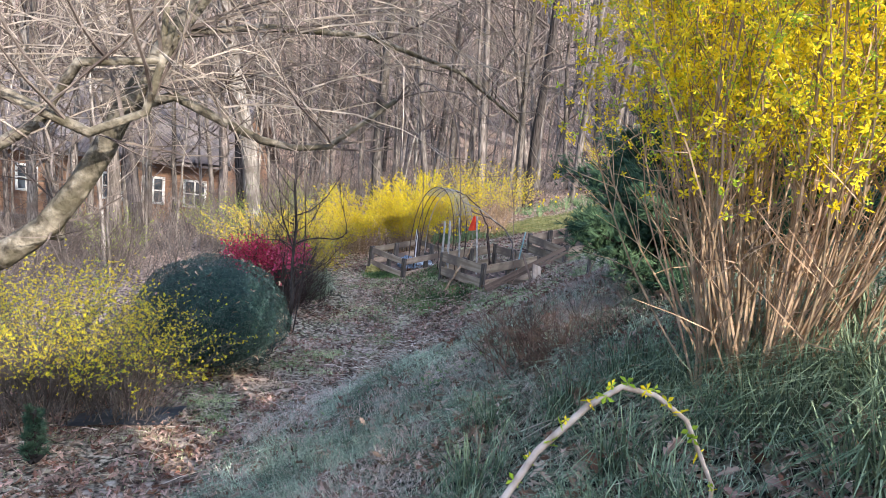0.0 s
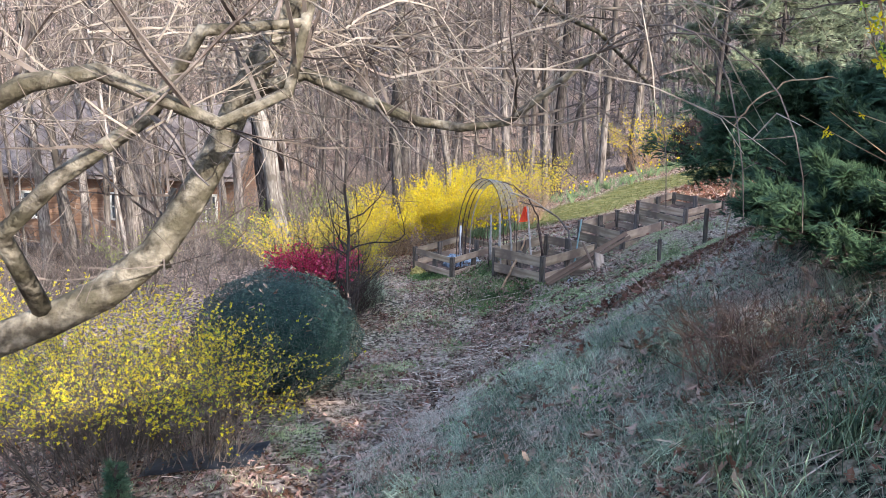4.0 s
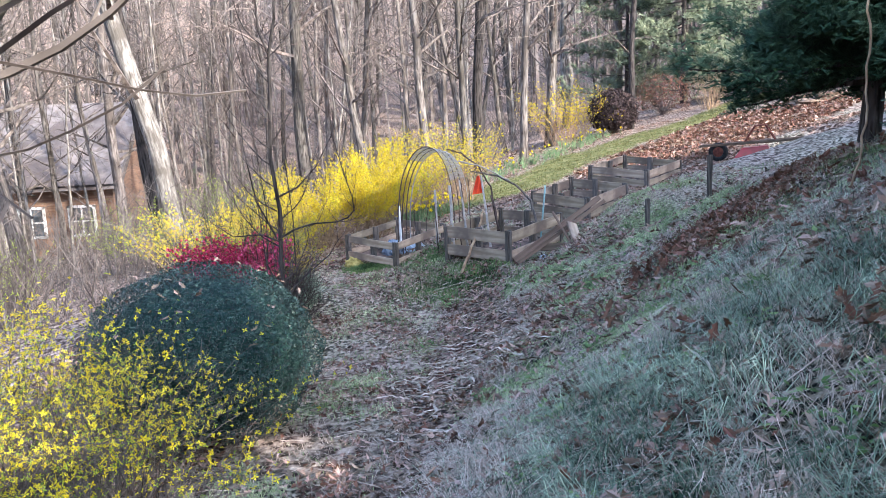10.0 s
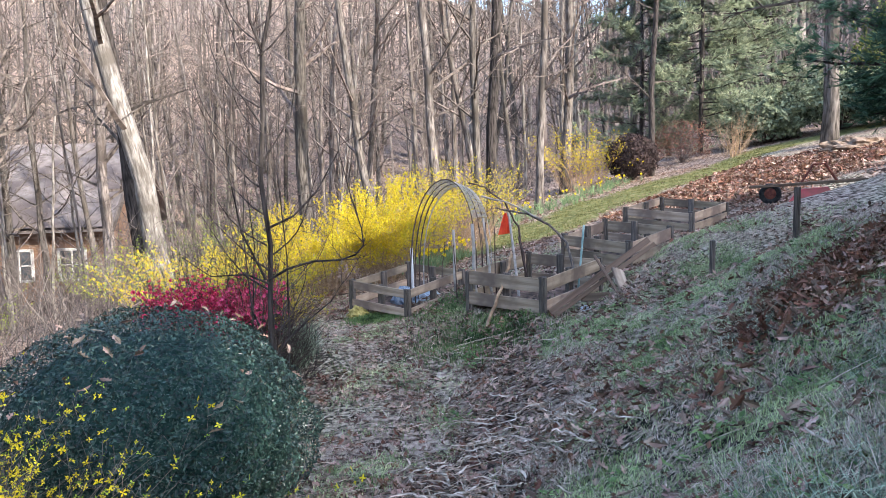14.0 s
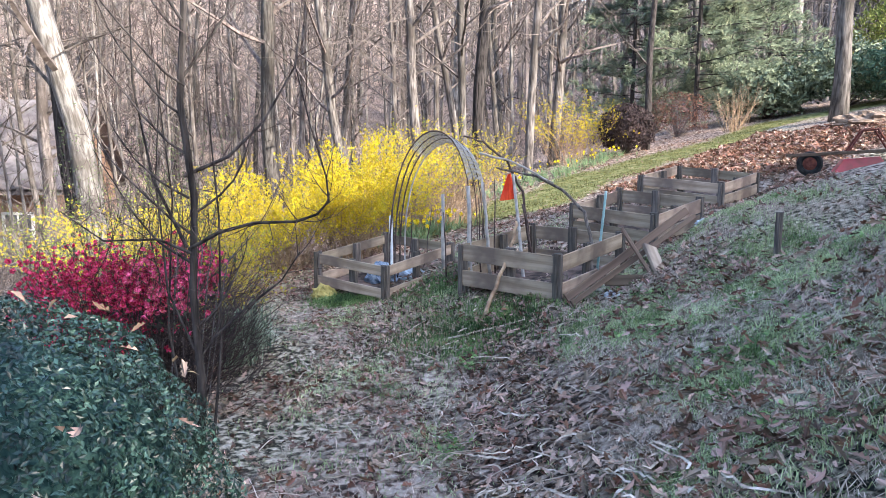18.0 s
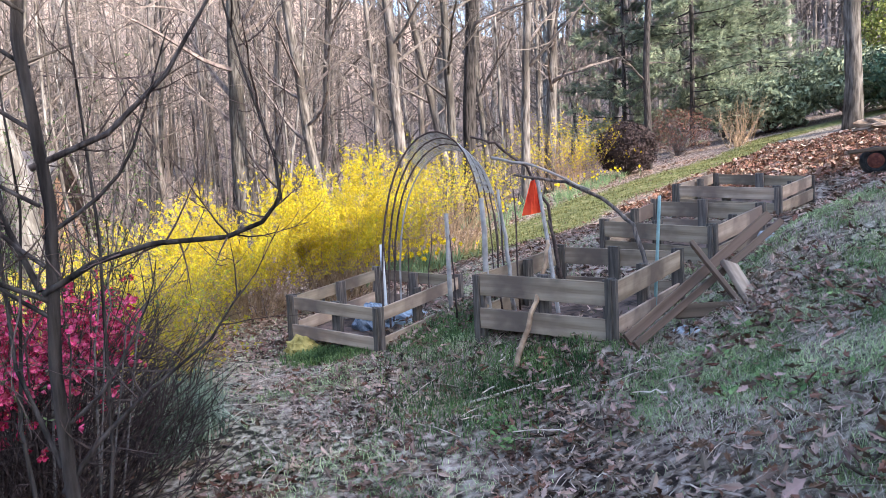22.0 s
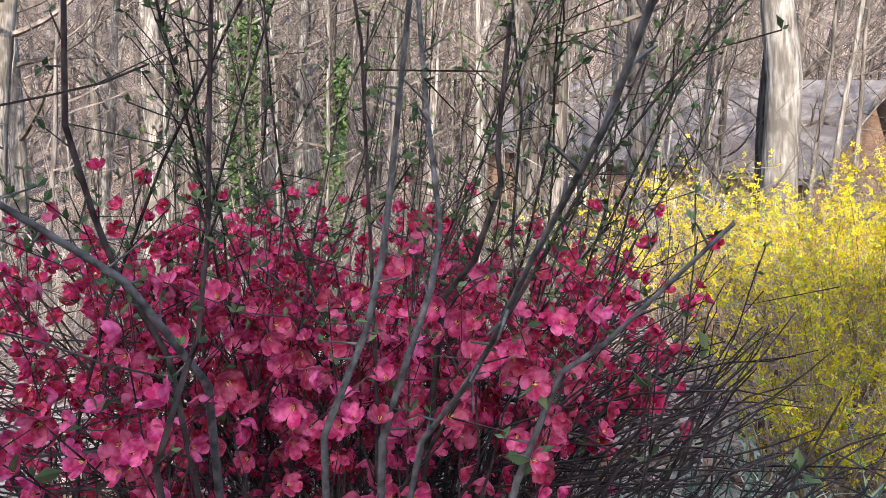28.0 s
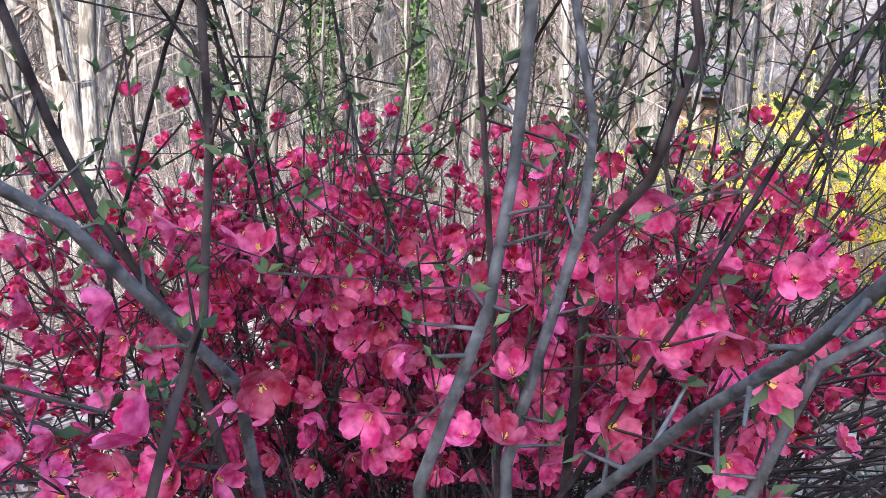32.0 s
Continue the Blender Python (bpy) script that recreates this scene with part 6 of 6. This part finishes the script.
for _ in range(3000):   # thick arching tussocks on the bank, with hollows between them
    y = 2.2 + 8.6 * rng.random()
    s = 0.25 + 3.9 * rng.random()
    x = lerp(y, TOE) + s
    zone = noise.noise((x * 0.8, y * 0.8, 17)) + 0.5 * noise.noise((x * 2.4, y * 2.4, 18))
    dry = noise.noise((x * 0.9, y * 0.9, 41)) + 0.5 * noise.noise((x * 3, y * 3, 42)) + (0.35 if s < 0.9 and 5 < y < 9.5 else 0)
    if y > 8.4 + 2.0 * zone or (abs(x - 1.88) < 0.3 and abs(y - 3.85) < 0.3) or zone > 0.42 or (y < 4.5 and x > 0.6):
        continue
    k = rng.uniform(0.6, 1.25)
    if dry > 0.08:
        blades(straw, x, y, 34, 0.19 * k, rng, 0.0014, 1.4, 0.045, 0.0, 0.5)
        blades(gb, x, y, 8, 0.14 * k, rng, 0.0018, 1.1, 0.05, 0.0, 0.4)
    else:
        blades(gb, x, y, 36, 0.2 * k, rng, 0.0021, 1.5, 0.045, 0.0, 0.45)
        blades(straw, x, y, 10, 0.16 * k, rng, 0.0013, 1.3, 0.06, 0.0, 0.7)
for _ in range(4200):   # low green and dry tufts on the upper bank and the track edge
    y = rng.uniform(6.5, 14.0)
    x = lerp(y, TOE) + rng.uniform(-1.2, 3.6)
    if not clear_of_beds(x, y) or path_mask(x, y) > 0.5:
        continue
    if x < lerp(y, TOE) + 0.25 and rng.random() < 0.6:
        continue
    if noise.noise((x * 1.4, y * 1.4, 51)) + 0.5 * noise.noise((x * 4, y * 4, 52)) > (-0.05 if x > lerp(y, TOE) + 0.25 else 0.2):
        blades(gr, x, y, 44, 0.07, rng, 0.0022, 1.3, 0.075, 0.0, 0.3)
    else:
        blades(straw, x, y, 16, 0.1, rng, 0.0013, 1.3, 0.07, 0.0, 0.7)
for _ in range(6500):   # greener tufts at the foot of the beds
    k = rng.randrange(3)
    x, y = ((rng.gauss(0.3, 0.4), rng.gauss(12.6, 0.3)), (rng.gauss(0.05, 0.22), rng.gauss(13.75, 0.25)), (rng.gauss(-0.85, 0.15), rng.gauss(13.95, 0.1)))[k]
    if clear_of_beds(x, y) or rng.random() < 0.3:
        blades(foot, x, y, 2, 0.1, rng, 0.003, 1.1, 0.03)
for _ in range(26000):
    y = rng.uniform(15.5, 32)
    x = rng.uniform(0.3, 12)
    if lawn_mask(x, y) > 0.25:
        blades(gl, x, y, 2, 0.06, rng, 0.006, 0.9, 0.05)
for _ in range(300):   # pale corn husks along the track
    y = rng.gauss(9.6, 1.3)
    x = lerp(y, ((5, -0.6), (9, -0.1), (12, 0.2))) + rng.gauss(0.0, 0.45)
    p = g3(x, y, 0.015)
    a0, l = rng.uniform(0, 6.28), 0.05 + 0.3 * rng.random() ** 1.8
    if 14 <= _ < 160:
        cx, cy = ((-0.35, 9.0), (0.08, 8.85), (-0.1, 9.7), (0.25, 9.35), (-0.5, 9.5), (-0.2, 10.3))[_ % 6]
        x, y = cx + rng.gauss(0, 0.15), cy + rng.gauss(0, 0.13)
        p, l = g3(x, y, 0.02 + 0.04 * rng.random()), rng.uniform(0.07, 0.24)
    if _ < 14:
        x, y, l = 0.95 + rng.gauss(0, 0.14), 4.6 + rng.gauss(0, 0.22), rng.uniform(0.1, 0.2)
        p = g3(x, y, 0.05)
    o, n = Vector((math.cos(a0), math.sin(a0), 0)), Vector((-math.sin(a0), math.cos(a0), 0))
    prev = None
    cv, cw, thin = rng.gauss(0, 1.2), rng.gauss(0, 0.9), rng.uniform(0.2, 0.85)
    l *= rng.uniform(0.7, 1.5)
    for j in range(9):
        u = j / 8 - 0.5
        q = p + o * l * u + n * l * (cv * u * u + cw * u * u * u * 2) + Vector((0, 0, 0.006 + 0.022 * rng.random()))
        wd = n * (0.003 + 0.032 * l) * thin * (1.1 - abs(u) * 1.6) * rng.uniform(0.7, 1.2)
        q.z = max(q.z, height(q.x, q.y) + 0.006)
        cur = (q - wd, q + wd + Vector((0, 0, 0.006)))
        if prev:
            husk.face([prev[0], cur[0], cur[1], prev[1]])
        prev = cur
for _ in range(120):   # groups of large curled oak leaves on the bank
    y = rng.uniform(3.0, 12.0)
    x = lerp(y, TOE) + rng.uniform(0.3, 3.2)
    for _ in range(rng.randrange(1, 6)):
        q = g3(x + rng.gauss(0, 0.1), y + rng.gauss(0, 0.1), 0.06 if y < 8.5 else 0.03)
        leaf_piece(lit_b if rng.random() < 0.45 else lit_a, q + Vector((0, 0, 0.02)), rng.uniform(0.03, 0.06), rng, 1.3)
        leaf_piece(lit_a, q + rdir(rng) * 0.04 + Vector((0, 0, 0.02)), rng.uniform(0.025, 0.045), rng, 1.3)
herb = Acc()
for _ in range(260):   # low rosettes of fresh green weeds
    y = rng.uniform(5.0, 12.6)
    x = lerp(y, TOE) + rng.uniform(-0.2, 2.6)
    if path_mask(x, y) > 0.5 or noise.noise((x * 1.1, y * 1.1, 71)) < -0.05:
        continue
    for _ in range(rng.randrange(10, 34)):
        a0, l = rng.uniform(0, 6.28), rng.uniform(0.02, 0.05)
        q = g3(x + rng.gauss(0, 0.05), y + rng.gauss(0, 0.05), rng.uniform(0.012, 0.05))
        o = Vector((math.cos(a0), math.sin(a0), rng.uniform(-0.1, 0.6)))
        w = Vector((-math.sin(a0), math.cos(a0), rng.uniform(-0.3, 0.3))) * l * 0.28
        herb.face([q, q + o * l * 0.5 + w, q + o * l, q + o * l * 0.5 - w])
tagged(new("weeds", herb.mesh("weeds", mat("fresh_weed", (0.07, 0.13, 0.035), (0.24, 0.34, 0.12), 6, rough=0.55, bump=0, island=0.4, translucent=0.2))), "low rosettes of fresh green weeds on the bank", "weeds", kind="stuff")
for _ in range(700):   # small fallen twigs
    y, x = rng.uniform(3, 15), rng.uniform(-3, 3.2)
    p = g3(x, y, 0.012)
    a0 = rng.uniform(0, 6.28)
    l = rng.uniform(0.08, 0.4)
    q = p + Vector((math.cos(a0) * l, math.sin(a0) * l, 0))
    q.z = height(q.x, q.y) + 0.015
    straw.tube([p, p.lerp(q, 0.5) + Vector((0, 0, 0.012)), q], [0.003, 0.003, 0.0015], 3, cap=False)
for nm, ac, mt, lab, cat in (("leaf_litter", lit_a, LITTER, "scattered dry brown leaves on the ground", "leaves"), ("red_leaf_litter", lit_b, LITTER_RED, "red-brown oak leaves lying in drifts", "leaves"),
                             ("short_grass", gr, GRASS, "thin short green grass", "grass"), ("bank_grass", gb, GRASS_BLUE, "blue-green grass on the bank", "grass"), ("lawn_grass", gl, GRASS_LAWN, "mown sunlit lawn grass", "grass"),
                             ("bed_foot_grass", foot, GRASS_LUSH, "lush dark green grass at the foot of the raised beds", "grass"), ("dry_straw", straw, STRAW, "dry straw and fallen twigs", "straw"), ("corn_husks", husk, HUSK, "pale dry corn husks strewn along the track", "husks")):
    tagged(new(nm, ac.mesh(nm, mt)), lab, cat, kind="stuff")
a = Acc()
rng = random.Random(7)
for _ in range(330):
    d = rdir(rng)
    if d.z < 0.3 or rng.random() > d.z + 0.1 - 0.4 * d.x:
        continue
    leaf_piece(a, Vector((-1.9 + d.x * 0.8, 8.6 + d.y * 0.78, height(-1.9, 8.6) + 0.58 + d.z * 0.64)), rng.uniform(0.018, 0.034), rng, 0.8)
tagged(new("fallen_leaves", a.mesh("fallen_leaves", LITTER)), "dry brown leaves caught on the clipped boxwood", "leaves", kind="stuff")


def vine(name, pts, r, material, label, seed):
    rg = random.Random(seed)
    base = Vector(pts[0])
    fine = [Vector(p).lerp(Vector(q), j / 5) - base + rdir(rg) * 0.012 for p, q in zip(pts, pts[1:]) for j in range(5)]
    a = Acc()
    a.tube(fine, [r] * len(fine), 5)
    ob = new(name, a.mesh(name, material, smooth=True))
    ob.matrix_world = Matrix.Translation(base)
    return tagged(ob, label, "vine")


vine("pale_root", ((0.60, 5.84, 0.98), (0.64, 5.9, 1.03), (0.87, 6.07, 1.15), (1.05, 6.28, 1.26), (1.19, 6.43, 1.32), (1.4, 6.5, 1.4)), 0.008, HUSK, "pale dry root string lying over the bank grass", 3)
vine("hanging_vine", ((1.775, 7.186, 2.54), (1.79, 7.19, 2.2), (1.78, 7.18, 1.85), (1.74, 7.2, 1.55)), 0.006, TWIG_TAN, "thin brown vine hanging from the juniper", 4)
vine("hanging_vine", ((1.775, 7.186, 2.54), (1.9, 7.3, 2.7), (2.3, 7.6, 2.9), (2.9, 8.0, 2.95)), 0.006, TWIG_TAN, "thin brown vine hanging from the juniper", 5)


# ---- the house below the wood ----
HB = Vector((-19.0, 38.5, -2.9))
hs = thing("house", HB, "low house with orange-brown siding and a grey roof among the trees", "house")
a = Acc()
a.box((0, 0, 1.5), (15, 7, 3.4))
for x in (-7.5, 7.5):
    a.face([Vector((x, -3.5, 3.2)), Vector((x, 3.5, 3.2)), Vector((x, 0, 6.05))])
part("wall", a, BRICK, hs)
a = Acc()
for q in (-1, 1):
    a.face([Vector((-8, q * 4.2, 2.9)), Vector((8, q * 4.2, 2.9)), Vector((8, 0, 6.3)), Vector((-8, 0, 6.3))])
    a.face([Vector((-8, q * 4.2, 3.1)), Vector((8, q * 4.2, 3.1)), Vector((8, 0, 6.5)), Vector((-8, 0, 6.5))])
part("roof", a, ROOF, hs)
for x in (-8.02, 8.02):
    for q in (-1, 1):
        a = Acc()
        d = Vector((0, q * 4.2, -3.4))
        a.box(Vector((x, q * 2.1, 4.7)), (d.length, 0.1, 0.25), Matrix(((0, 1, 0), (q * 0.777, 0, 0.63), (-0.63, 0, q * 0.777))).to_3x3(), 0.01)
        part("bargeboard", a, WOOD_POST, hs, "dark bargeboard")
for x in (2.2, 4.2, 6.2, -2.0, -5.0):
    wdw = new("window")
    wdw.parent = hs
    wdw.matrix_local = Matrix.Translation((x, -3.52, 1.6))
    for dx, dz, sx, sz in ((0, .6, 1.1, .1), (0, -.6, 1.1, .1), (-.5, 0, .1, 1.3), (.5, 0, .1, 1.3), (0, 0, .05, 1.2), (0, 0, 1.0, .05)):
        a = Acc()
        a.box((dx, -0.03, dz), (sx, 0.08, sz), None, 0.005)
        part("frame", a, WHITE_TRIM, wdw)
    a = Acc()
    a.box((0, 0, 0), (1.0, 0.02, 1.2))
    part("pane", a, PANE, wdw)
